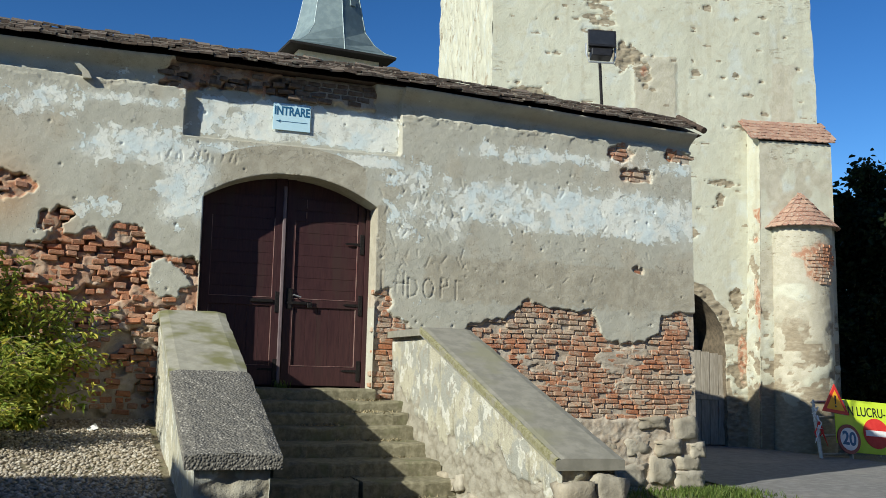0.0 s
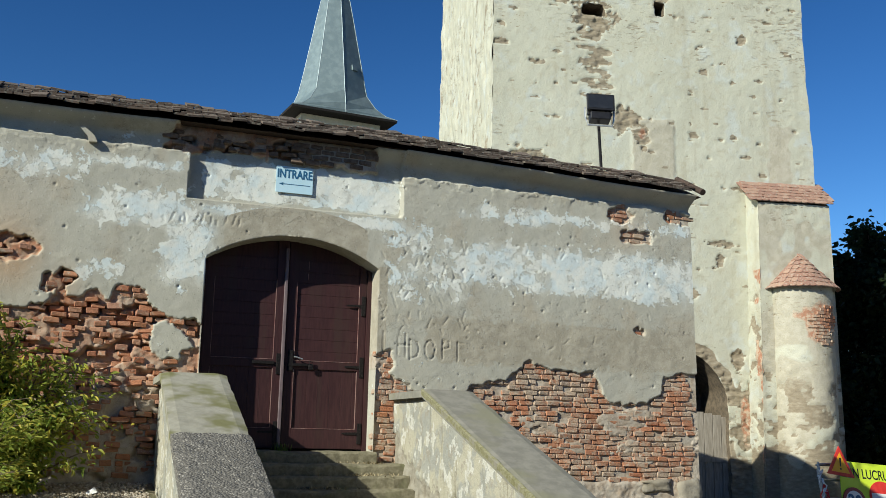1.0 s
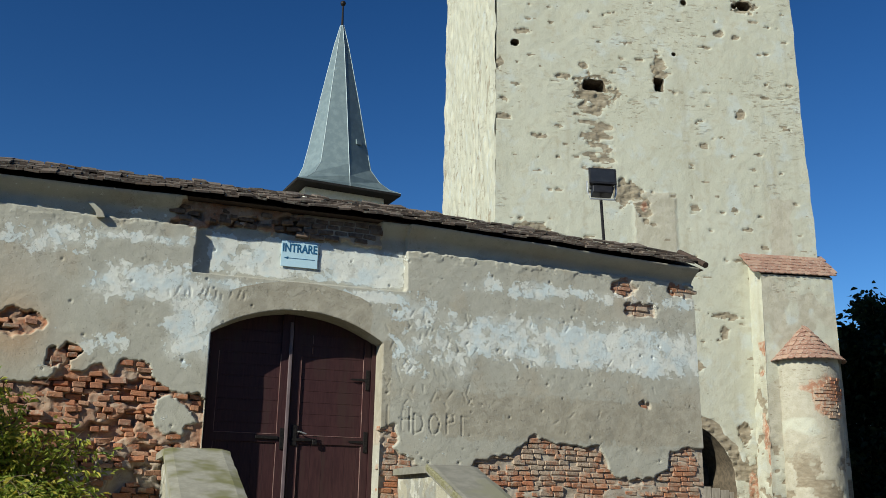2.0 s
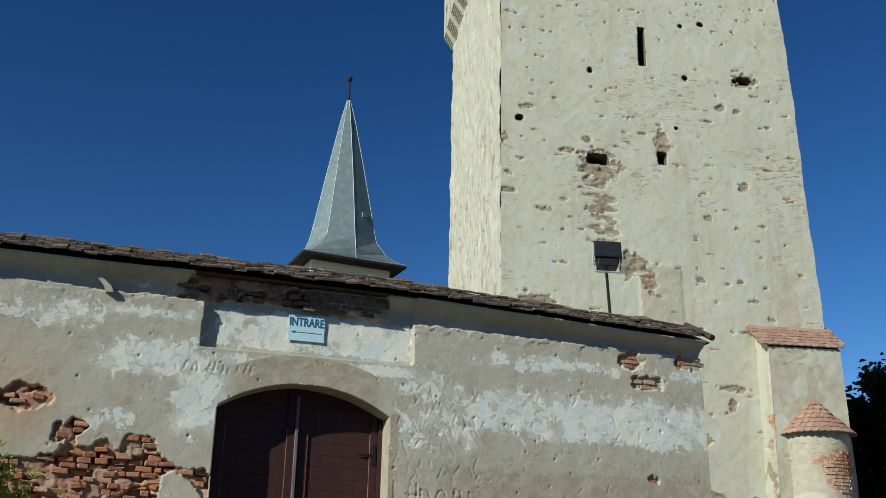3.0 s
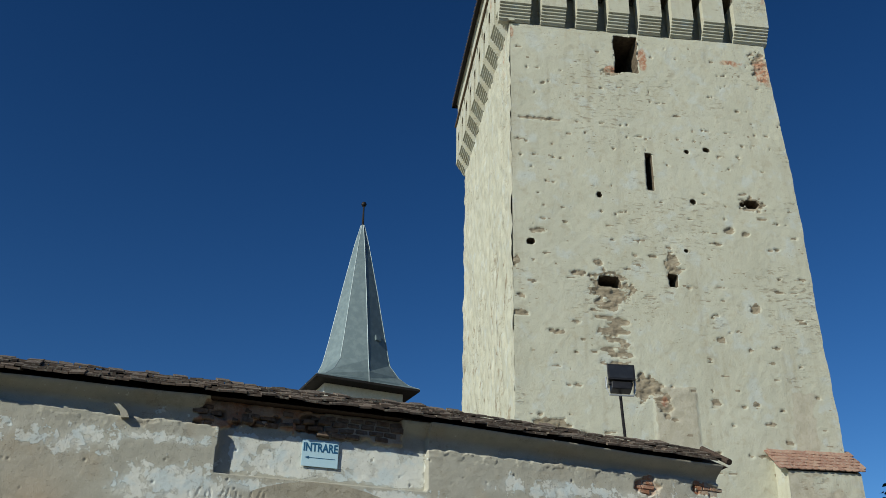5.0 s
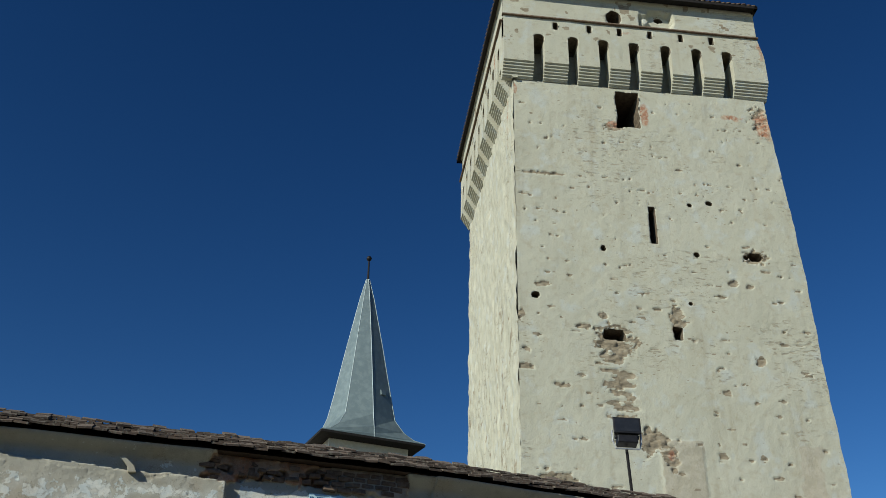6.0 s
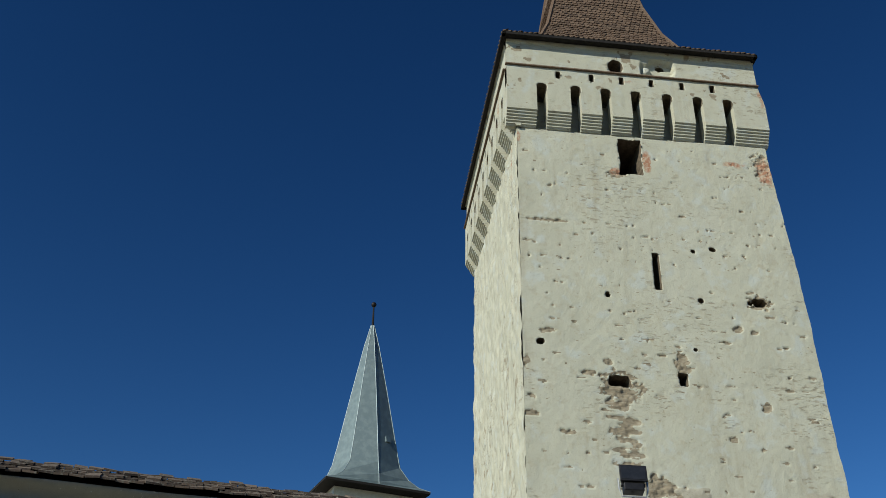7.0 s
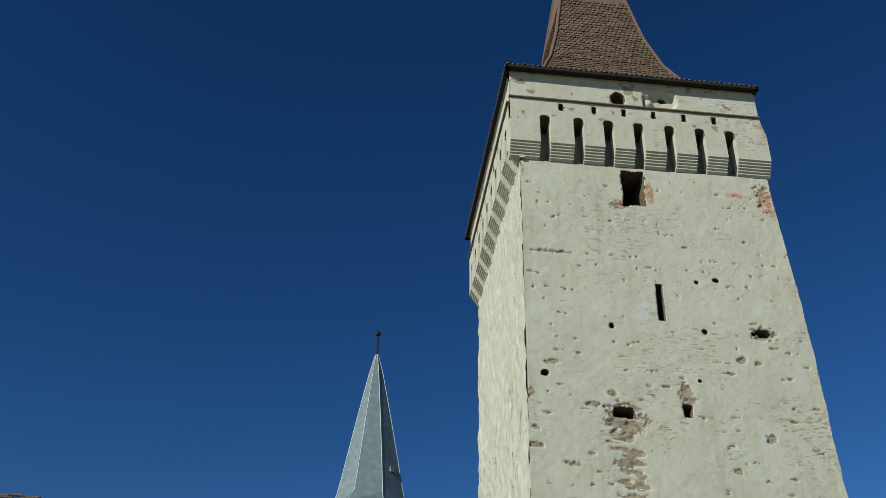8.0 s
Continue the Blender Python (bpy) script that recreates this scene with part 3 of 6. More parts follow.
def wall_bare(x, z):
    """1 where the plaster has fallen."""
    ragged = 0.10 * fbm(x, z, 3.2, 4, 1) + 0.05 * fbm(x, z, 11, 2, 2)
    r = np.where(x > 1.2, np.interp(x, *TOP_R) - z, -9.0)
    left = np.where(x < DOOR_L, np.interp(x, *TOP_L) - z, -9.0)
    d = np.maximum(r, left) + ragged
    for cx, cz, rx, rz in ((-3.45, 3.83, 0.30, 0.17), (-2.83, 3.50, 0.13, 0.10), (5.00, 5.03, 0.22, 0.15), (5.30, 4.72, 0.34, 0.10), (6.10, 5.08, 0.26, 0.10),
                           (1.30, 2.62, 0.15, 0.14), (5.30, 3.27, 0.05, 0.035)):
        d = np.maximum(d, (1 - np.hypot((x - cx) / rx, (z - cz) / rz)) * min(rx, rz) + ragged * 0.9)
    # a band of bared bricks between the panel and the eaves
    d = np.maximum(d, np.minimum(np.minimum(x + 1.72 - 0.4 * (z - 5.4), 1.1 - x), z - 5.31) + ragged)
    # islands of plaster that still hold
    for cx, cz, rx, rz in ((-1.52, 2.77, 0.29, 0.22), (2.1, 2.36, 0.2, 0.06), (-3.15, 3.25, 0.2, 0.09), (1.75, 1.9, 0.1, 0.1)):
        d = np.minimum(d, (np.hypot((x - cx) / rx, (z - cz) / rz) - 1) * min(rx, rz) + ragged * 1.5)
    return sstep(-0.012, 0.012, d)


STROKES = []


def letter(x, z, h, lines):
    for (a, b), (c, d) in lines:
        STROKES.append((x + a * h, z + b * h, x + c * h, z + d * h, 0.014))


def carve():
    ring = [((0.30 + 0.28 * math.cos(a), 0.5 + 0.5 * math.sin(a)), (0.30 + 0.28 * math.cos(a + 0.7), 0.5 + 0.5 * math.sin(a + 0.7))) for a in np.arange(0, 6.28, 0.7)]
    bow = [((0.0, 1), (0.38, 0.85)), ((0.38, 0.85), (0.5, 0.5)), ((0.5, 0.5), (0.38, 0.15)), ((0.38, 0.15), (0, 0)), ((0, 0), (0, 1))]
    pee = [((0, 0), (0, 1)), ((0, 1), (0.35, 0.9)), ((0.35, 0.9), (0.35, 0.6)), ((0.35, 0.6), (0, 0.5))]
    x, z, h = 1.30, 2.74, 0.27
    letter(x, z + 0.02, h * 1.1, [((0, 0), (0, 1)), ((0, 0.05), (0.5, 0.15))])
    letter(x + 0.21, z, h, [((0, 0), (0, 1)), ((0.4, -0.1), (0.4, 1.1)), ((0, 0.5), (0.6, 0.5))])
    letter(x + 0.38, z - 0.05, h, bow)
    letter(x + 0.59, z - 0.05, h, ring)
    letter(x + 0.86, z - 0.03, h, pee)
    letter(x + 1.08, z - 0.05, h, [((0, 0), (0, 1))])
    rnd = random.Random(4)
    # unreadable scratches: short plain strokes
    for i in range(11):
        x, z = -1.70 + 0.095 * i + rnd.uniform(-0.02, 0.02), 4.33 + rnd.uniform(-0.02, 0.03)
        STROKES.append((x, z, x + rnd.uniform(-0.04, 0.05), z + rnd.uniform(0.06, 0.13), 0.014))
    for i in range(48):
        x, z = rnd.uniform(1.25, 2.6), rnd.uniform(3.0, 4.3)
        a, s = rnd.uniform(0.9, 2.2), rnd.uniform(0.06, 0.17)
        STROKES.append((x, z, x + s * math.cos(a), z + s * math.sin(a), 0.010))
    for i in range(22):
        x, z = rnd.uniform(2.4, 5.8), rnd.uniform(2.9, 4.4)
        a, s = rnd.uniform(0, 3.1), rnd.uniform(0.04, 0.12)
        STROKES.append((x, z, x + s * math.cos(a), z + s * math.sin(a), 0.010))


carve()
PIT_RND = np.random.RandomState(11)
PITS = np.stack([PIT_RND.uniform(-4.6, 6.2, 260), PIT_RND.uniform(2.0, 5.2, 260), 0.011 + 0.018 * PIT_RND.uniform(0, 1, 260) ** 3], -1)


def wall_smear(x, z):
    """Where lime mortar still lies over the bricks."""
    return 0.8 * fbm(x, z * 1.9, 2.6, 5, 33) + 0.45 * blob(x, z, 5.1, 2.05, 0.55, 0.32) + 0.30 * blob(x, z, 3.3, 1.9, 0.7, 0.12) + 0.38 * blob(x, z, 4.6, 1.45, 0.9, 0.14) + 0.3 * blob(x, z, -2.3, 2.4, 0.35, 0.5) - 0.17 - 0.14 * (x < 0)


def wall_height(x, z):
    bare = wall_bare(x, z)
    h = 0.013 * fbm(x, z, 0.8, 3, 5) + 0.0055 * fbm(x, z, 4, 5, 6) + 0.0018 * fbm(x, z * 1.5, 13, 2, 8)
    # a recessed panel over the door
    rec = ((x > -1.43 + 0.02 * fbm(x, z, 6, 2)) & (x < 1.51) & (z > 4.665)).astype(float)
    h = h - 0.105 * rec
    # the coat ends in a broken lip; the wall above it lies back
    h = h - 0.045 * sstep(0.0, 0.014, z - lip_z(x)) * (1 - rec)
    # loose scabs of plaster under the lip
    h = h + 0.011 * sstep(0.05, 0.09, fbm(x, z * 2.2, 3.3, 4, 63)) * sstep(-0.20, -0.02, z - lip_z(x)) * sstep(0.0, -0.01, z - lip_z(x)) * (1 - rec)
    # cove under the eaves
    h = h + 0.25 * sstep(-0.30, -0.03, z - eave_z(x)) ** 2 * (0.85 + 0.15 * sstep(1.0, 2.5, x))
    for px, pz, pr in PITS:
        near = (np.abs(x - px) < pr * 2) & (np.abs(z - pz) < pr * 2)
        if near.any():
            h = h - np.where(near, 0.018 * sstep(pr, pr * 0.3, np.hypot(x - px, z - pz)), 0)
    for a, b, c, d, deep_ in STROKES:
        near = (x > min(a, c) - 0.06) & (x < max(a, c) + 0.06) & (z > min(b, d) - 0.06) & (z < max(b, d) + 0.06)
        if near.any():
            L = max((c - a) ** 2 + (d - b) ** 2, 1e-6)
            t = np.clip(((x - a) * (c - a) + (z - b) * (d - b)) / L, 0, 1)
            dist = np.hypot(x - a - t * (c - a), z - b - t * (d - b))
            h = h - np.where(near, deep_ * sstep(0.0125, 0.002, dist), 0)
    wx, wz = x + 0.04 * fbm(x, z, 5, 2, 41), z + 0.04 * fbm(x, z, 5, 2, 42)
    cells, who = worley(wx, wz * 1.35, 3.3, 3)
    foot = sstep(1.10, 1.02, z + 0.05 * fbm(x, z, 4, 3, 43)) * (x > 1.2)
    core = -0.050 + 0.008 * fbm(x, z, 1.1, 2, 10) + 0.009 * fbm(x, z * 1.6, 9, 3, 9)
    core = core + 0.024 * sstep(0.06, 0.22, wall_smear(x, z)) - 0.11 * sstep(0.02, 0.22, fbm(x, z * 1.7, 3.2, 3, 12)) * (x < 0) + 0.020 * fbm(x, z, 13, 3, 17) * (x < 0)
    rubble = -0.012 + 0.034 * cells * who * sstep(-0.3, 0.3, fbm(x, z, 1.7, 3, 44)) + 0.018 * fbm(x, z, 5, 5, 15) + 0.014 * fbm(x, z, 15, 3, 16)
    return h * (1 - bare) + bare * (core * (1 - foot) + foot * rubble)


def wall_wash(x, z):
    m = 1.0 * box_mask(x, z, 2.3, 6.4, 3.72, 4.42, 0.22)
    m = np.maximum(m, 0.75 * box_mask(x, z, 1.3, 2.6, 3.5, 4.6, 0.3))
    m = np.maximum(m, 0.85 * box_mask(x, z, -2.75, -1.2, 4.25, 4.72, 0.22))
    m = np.maximum(m, 0.80 * box_mask(x, z, -1.7, -1.1, 3.55, 4.4, 0.2))
    m = np.maximum(m, 0.80 * box_mask(x, z, -2.75, -1.5, 4.95, 5.12, 0.10))
    m = np.maximum(m, 0.66 * box_mask(x, z, -4.5, -2.6, 4.7, 5.1, 0.15))
    m = np.maximum(m, 0.70 * box_mask(x, z, -2.75, -2.15, 3.45, 3.72, 0.12))
    m = np.maximum(m, 0.95 * box_mask(x, z, -1.25, 1.5, 4.70, 5.25, 0.06))
    m = np.maximum(m, 0.80 * box_mask(x, z, -1.3, 1.6, 4.45, 4.62, 0.08))
    m = np.maximum(m, 0.78 * box_mask(x, z, 2.3, 6.3, 4.72, 4.98, 0.14))
    return 0.10 + 0.62 * m + 0.30 * fbm(x, z, 1.6, 4, 14) * (0.35 + m)


def wall_repair(x, z):
    d = np.abs(np.hypot(x - ARC_X, z - ARC_Z) - ARC_R)
    ring = sstep(0.44, 0.34, d) * (z > 3.85) * sstep(1.15, 0.8, np.abs(x - 0.05))
    strip = box_mask(x, z, 1.18, 1.34, 2.5, 3.95, 0.05)
    low = 0.62 * box_mask(x, z, 1.8, 6.4, 2.55, 3.4, 0.25)
    return np.maximum(np.maximum(ring, strip * 0.8), low)


def wall_tint(x, z):
    return 0.30 * blob(x, z, -3.7, 4.2, 0.6, 0.7) + np.maximum(blob(x, z, -3.5, 3.7, 0.35, 0.4), 0.6 * blob(x, z, -2.83, 3.4, 0.2, 0.25))  + 0.5 * blob(x, z, 5.1, 4.8, 0.3, 0.3) + wall_bare(x, z) * (x < 0) * (0.75 + 0.5 * fbm(x, z, 3, 3, 45)) * sstep(1.9, 2.6, z)


wall_front = tagged(empty("wall_front"), "old plastered brick wall with fallen render and flaking lime wash", "wall", kind="structure")
relief("wall_face", wall_front, (-4.8, 6.34), (-0.1, 5.66), 0.016,
       lambda z: (np.full_like(z, -4.8), 6.22 + 0.024 * np.clip(5.3 - z, 0, 5.3)), wall_height, [(sd_door, 0.75)],
       {"bare": wall_bare, "wash": wall_wash, "repair": wall_repair, "tint": wall_tint}, [M_WALL, M_DARK, M_WALL], top=lambda x: eave_z(x) - 0.03)
bm = bmesh.new()
bm_box(bm, -30, -4.8, -0.005, 0.8, -0.1, 5.6)
bm_box(bm, 5.9, 6.22, 0.05, 0.8, -0.1, 5.5)
bm_box(bm, -4.8, 6.20, 0.78, 0.9, -0.1, 5.5)
part("wall_core", bm, M_MORTAR, wall_front)
# a loose sliver of plaster that stands off the broken lip
part("plaster_shard", bm_prism(bmesh.new(), [(-2.83, 5.43), (-2.77, 5.435), (-2.64, 5.33), (-2.60, 5.25), (-2.70, 5.24), (-2.72, 5.32)], -0.075, -0.012), M_WALL, wall_front)


def build_gatehouse_back():
    """The low range behind the wall, whose ridge shades the foot of the tower."""
    bm = bmesh.new()
    prof = [(0.9, 0.0), (0.9, 5.55), (3.6, 5.80), (6.3, 4.4), (6.3, 0.0)]
    a = [bm.verts.new((-14, y, z)) for y, z in prof]
    b = [bm.verts.new((6.15, y, z)) for y, z in prof]
    bm.faces.new(a)
    bm.faces.new(b[::-1])
    for i in range(len(a)):
        j = (i + 1) % len(a)
        bm.faces.new((a[i], b[i], b[j], a[j]))
    ob = part("rear_building", bm, M_WHITE, None)
    tagged(ob, "plain low range with a pitched roof behind the wall", "building", kind="structure")


build_gatehouse_back()


# ---- eaves tiles on the wall ----
def tile_mesh(name, w, l, t, mat_, tail=True):
    """A plain clay tile with a rounded tail, lying along +y, its tail at y = 0."""
    bm = bmesh.new()
    n = 6
    pts = [(w / 2 * math.cos(a), -w * 0.28 * math.sin(a)) for a in np.linspace(0, math.pi, n)] if tail else [(w / 2, 0), (-w / 2, 0)]
    pts = [(x, y) for x, y in pts] + [(-w / 2, l), (w / 2, l)]
    lo = [bm.verts.new((x, y, 0)) for x, y in pts]
    hi = [bm.verts.new((x, y, t)) for x, y in pts]
    bm.faces.new(lo[::-1])
    bm.faces.new(hi)
    for i in range(len(lo)):
        j = (i + 1) % len(lo)
        bm.faces.new((lo[i], lo[j], hi[j], hi[i]))
    me = bpy.data.meshes.new(name)
    bmesh.ops.recalc_face_normals(bm, faces=bm.faces)
    bm.to_mesh(me)
    bm.free()
    me.materials.append(mat_)
    return me


wall_coping = tagged(empty("wall_coping"), "tiled coping of weathered brown clay tiles along the wall top", "roof", kind="structure")
PITCH = math.radians(28)
bm = bmesh.new()
for x0, x1 in [(-30, -5.0)] + [(x, x + 0.8) for x in np.arange(-5.0, 6.3, 0.8)]:
    x1 = min(x1, 6.36)
    za, zb = float(eave_z(x0)), float(eave_z(x1))
    v = [bm.verts.new(p) for p in ((x0, -0.12, za - 0.02), (x1, -0.12, zb - 0.02), (x1, 0.55, zb + 0.30), (x0, 0.55, za + 0.30), (x0, 1.2, za - 0.05), (x1, 1.2, zb - 0.05))]
    for f in ((0, 1, 2, 3), (3, 2, 5, 4), (0, 4, 5, 1), (1, 5, 2), (0, 3, 4)):
        bm.faces.new([v[i] for i in f])
part("coping_core", bm, M_WOODDARK, wall_coping)
rnd = random.Random(21)
tiles = [tile_mesh("tile", w, 0.34, 0.028, M_TILE, False) for w in (0.178, 0.188, 0.184)]
for row in range(5):
    s = row * 0.145
    for i in range(60):
        x = -5.05 + i * 0.191 + (0.095 if row % 2 else 0) + rnd.uniform(-0.008, 0.008)
        if x > 6.21:
            continue
        y, z = -0.262 + rnd.uniform(-0.025, 0.02) + s * math.cos(PITCH), float(eave_z(x)) + 0.010 + s * math.sin(PITCH) + rnd.uniform(-0.010, 0.022)
        m = pose(x, y, z, math.degrees(PITCH) - 9 + rnd.uniform(-5, 5), rnd.uniform(-4, 4), rnd.uniform(-5, 5))
        child("tile", tiles[rnd.randrange(3)], wall_coping, m=m)
# ridge tiles, half round
bm = bmesh.new()
for i in range(30):
    x = -5.1 + i * 0.38
    z = float(eave_z(x)) + 0.275 + rnd.uniform(-0.01, 0.015)
    pts = []
    for k in range(7):
        a = math.pi * k / 6
        pts.append((0.10 * math.cos(a), 0.075 * math.sin(a)))
    xa, xb = x, min(x + 0.40, 6.36)
    A = [bm.verts.new((xa, 0.48 + p, z + q)) for p, q in pts]
    B = [bm.verts.new((xb, 0.48 + p * 0.93, z + q * 0.93)) for p, q in pts]
    for k in range(6):
        bm.faces.new((A[k], A[k + 1], B[k + 1], B[k]))
    bm.faces.new(A)
    bm.faces.new(B[::-1])
part("ridge_tile_row", bm, M_TILE, wall_coping)
# round verge tiles that close the end of the coping
ze = float(eave_z(6.3))
for ya, yb in ((-0.26, 0.12), (0.08, 0.46)):
    part("verge_tile", bm_tube(bmesh.new(), [(6.30, ya, ze + 0.015 + (ya + 0.27) * math.tan(PITCH)), (6.30, yb, ze + 0.015 + (yb + 0.27) * math.tan(PITCH))], [0.050, 0.044], 10), M_WOODDARK, wall_coping)


# ---- the double door ----
def build_door():
    door = tagged(empty("door_1", pose(0, 0, 0)), "closed double door of maroon painted boards under a low arch", "door", kind="structure")
    y0 = 0.40

    def edge_top(x):
        return ARC_Z + math.sqrt(max(ARC_R ** 2 - (x - ARC_X) ** 2, 0.01)) + 0.02

    bm = bmesh.new()
    for xa, xb in ((DOOR_L - 0.01, DOOR_L + 0.05), (DOOR_R - 0.055, DOOR_R + 0.01)):
        bm_prism(bm, [(xa, 1.42), (xb, 1.42), (xb, edge_top(xb)), (xa, edge_top(xa))], y0 - 0.06, y0 + 0.05)
    part("door_frame", bm, M_DOOR, door)
    # both leaves reach up into the arch; the left one laps over the right
    for side, xa, xb, yo in (("left", DOOR_L + 0.055, 0.015, -0.035), ("right", 0.03, DOOR_R - 0.06, 0.0)):
        y = y0 + yo
        xs = np.linspace(xa, xb, 9)
        leaf = part("door_leaf", bm_prism(bmesh.new(), [(xa, 1.45), (xb, 1.45)] + [(x, edge_top(x)) for x in xs[::-1]], y + 0.02, y + 0.05), M_DOOR, door)
        sa, sb = (0.11, 0.15) if side == "left" else (0.12, 0.10)
        n = 7
        for i in range(n):
            a, b = xa + (xb - xa) * i / n, xa + (xb - xa) * (i + 1) / n
            part("board", box_bm(a + 0.001, b - 0.001, y + 0.008, y + 0.024, 1.60, 2.60, 0.0025), M_DOOR, leaf)
        z = 2.60
        while z < 3.86:
            part("board", box_bm(xa + 0.02, xb - 0.02, y + 0.009, y + 0.024, z + 0.001, z + 0.155, 0.003), M_DOOR, leaf)
            z += 0.156
        for za, zb in ((1.45, 1.71), (2.51, 2.62)):
            part("rail", box_bm(xa + 0.08, xb - 0.08, y - 0.012, y + 0.012, za, zb, 0.006), M_DOOR, leaf)
        for a, b in ((xa, xa + sa), (xb - sb, xb)):
            part("stile", bm_prism(bmesh.new(), [(a, 1.45), (b, 1.45), (b, edge_top(b) - 0.01), (a, edge_top(a) - 0.01)], y - 0.015, y + 0.012), M_DOOR, leaf)
        for a in (xa + sa, xb - sb - 0.007):
            part("worn_bead_and_light_slit", box_bm(a, a + 0.007, y - 0.017, y + 0.006, 1.72, 2.50), M_DOOR_EDGE, leaf)
            part("worn_bead_and_light_slit", box_bm(a, a + 0.007, y - 0.017, y + 0.006, 2.63, 3.70), M_DOOR_EDGE, leaf)
        for z in (1.712, 2.622):
            part("worn_bead_and_light_slit", box_bm(xa + sa, xb - sb, y - 0.016, y + 0.006, z, z + 0.007), M_DOOR_EDGE, leaf)
        hx, sgn = (xb - 0.02, -1) if side == "right" else (xb - 0.06, -1)
        for z in (1.66, 2.565, 3.42) if side == "right" else (1.66, 2.565):
            bm = bmesh.new()
            bm_prism(bm, [(hx, z - 0.02), (hx + sgn * 0.24, z - 0.012), (hx + sgn * 0.27, z), (hx + sgn * 0.24, z + 0.012), (hx, z + 0.02)], y - 0.026, y - 0.016)
            bm_box(bm, hx - 0.05, hx + 0.01, y - 0.03, y - 0.014, z - 0.14, z + 0.14, 0.004)
            part("strap_hinge", bm, M_IRON, leaf, "black iron strap hinge")
    part("meeting_edge", box_bm(-0.035, 0.012, y0 - 0.075, y0 - 0.03, 1.46, 4.15, 0.008), M_DOOR_RUB, door, "rubbed meeting edge of the door leaf")
    # pale bars painted as daylight showing through a gap between two boards
    part("worn_bead_and_light_slit", box_bm(0.300, 0.306, y0 - 0.004, y0 + 0.012, 3.74, 3.83), M_DOOR_EDGE, door)
    part("worn_bead_and_light_slit", box_bm(0.303, 0.309, y0 - 0.004, y0 + 0.012, 3.88, 4.00), M_DOOR_EDGE, door)
    bm = bmesh.new()
    bm_box(bm, 0.07, 0.14, y0 - 0.035, y0 - 0.012, 2.48, 2.76, 0.006)
    bm_box(bm, 0.06, 0.42, y0 - 0.04, y0 - 0.026, 2.545, 2.585, 0.004)
    bm_box(bm, -0.42, -0.12, y0 - 0.075, y0 - 0.055, 2.555, 2.60, 0.004)
    part("bolt_plate", bm, M_IRON, door, "black iron bolt and plate")
    bm = bmesh.new()
    bm_tube(bm, [(0.16, y0 - 0.03, 2.67), (0.16, y0 - 0.07, 2.67), (0.26, y0 - 0.075, 2.64)], 0.011, 8)
    part("door_handle", bm, M_STEEL, door, "steel lever handle")
    bm = bmesh.new()
    bm_box(bm, 0.35, 0.42, y0 - 0.06, y0 - 0.035, 2.50, 2.57, 0.01)
    bm_tube(bm, [(0.36, y0 - 0.047, 2.57), (0.365, y0 - 0.047, 2.61), (0.405, y0 - 0.047, 2.61), (0.41, y0 - 0.047, 2.57)], 0.006, 6)
    part("padlock", bm, M_IRON, door, "dark padlock")


build_door()


# ---- stairs ----
def worn_block(x0, x1, y0, y1, z0, z1, seed, sag=0.02, n=36):
    """A stone step: a long block with a dished tread and a chipped nosing."""
    bm = bmesh.new()
    rings = []
    for i in range(n + 1):
        t = i / n
        x = x0 + (x1 - x0) * t
        s = sag * math.sin(math.pi * t) + 0.022 * noise.noise(Vector((x * 2.2, seed, 0))) + 0.008 * noise.noise(Vector((x * 11, seed, 5)))
        c = 0.024 + 0.045 * max(0, noise.noise(Vector((x * 5, seed, 3))))
        f = y0 + 0.035 * noise.noise(Vector((x * 1.7, seed, 7))) + 0.010 * noise.noise(Vector((x * 12, seed, 2)))
        prof = [(f, z0), (f, z1 - s - c), (f + c * 0.4, z1 - s - c * 0.3), (f + c * 1.3, z1 - s), (y1, z1 - s * 0.5), (y1, z0)]
        rings.append([bm.verts.new((x, p, q)) for p, q in prof])
    for a, b in zip(rings, rings[1:]):
        for k in range(6):
            bm.faces.new((a[k], b[k], b[(k + 1) % 6], a[(k + 1) % 6]))
    bm.faces.new(rings[0])
    bm.faces.new(rings[-1][::-1])
    return bm


STEPS = [(-0.20, 0.36, 1.43), (-0.50, -0.16, 1.29), (-0.72, -0.42, 1.15), (-0.95, -0.6, 1.00), (-1.47, -0.9, 0.825), (-1.98, -1.4, 0.66), (-2.49, -1.9, 0.495), (-3.0, -2.4, 0.33), (-3.5, -2.9, 0.165)]
stairs = tagged(empty("stair_flight"), "flight of worn sandstone steps up to the door", "stairs")
for i, (ya, yb, z) in enumerate(STEPS):
    z0 = z - 0.30 if i < 8 else -0.05
    if i in (5, 6):
        split = 0.42 if i == 6 else -0.45
        part("step", worn_block(-1.02, split - 0.02, ya, yb, z0, z, i, 0.012), M_STEP, stairs)
        part("step", worn_block(split + 0.02, 1.50, ya - 0.03, yb, z0, z + 0.005, i + 20, 0.012), M_STEP, stairs)
    else:
        part("step", worn_block(-1.02, 1.50 if i else 1.2, ya, yb, z0, z, i, 0.025 if i in (2, 3) else 0.015), M_STEP, stairs)


def slope_z(y, top, low, y_bend, y_end):
    return top if y > y_bend else top + (low - top) * (y - y_bend) / (y_end - y_bend)


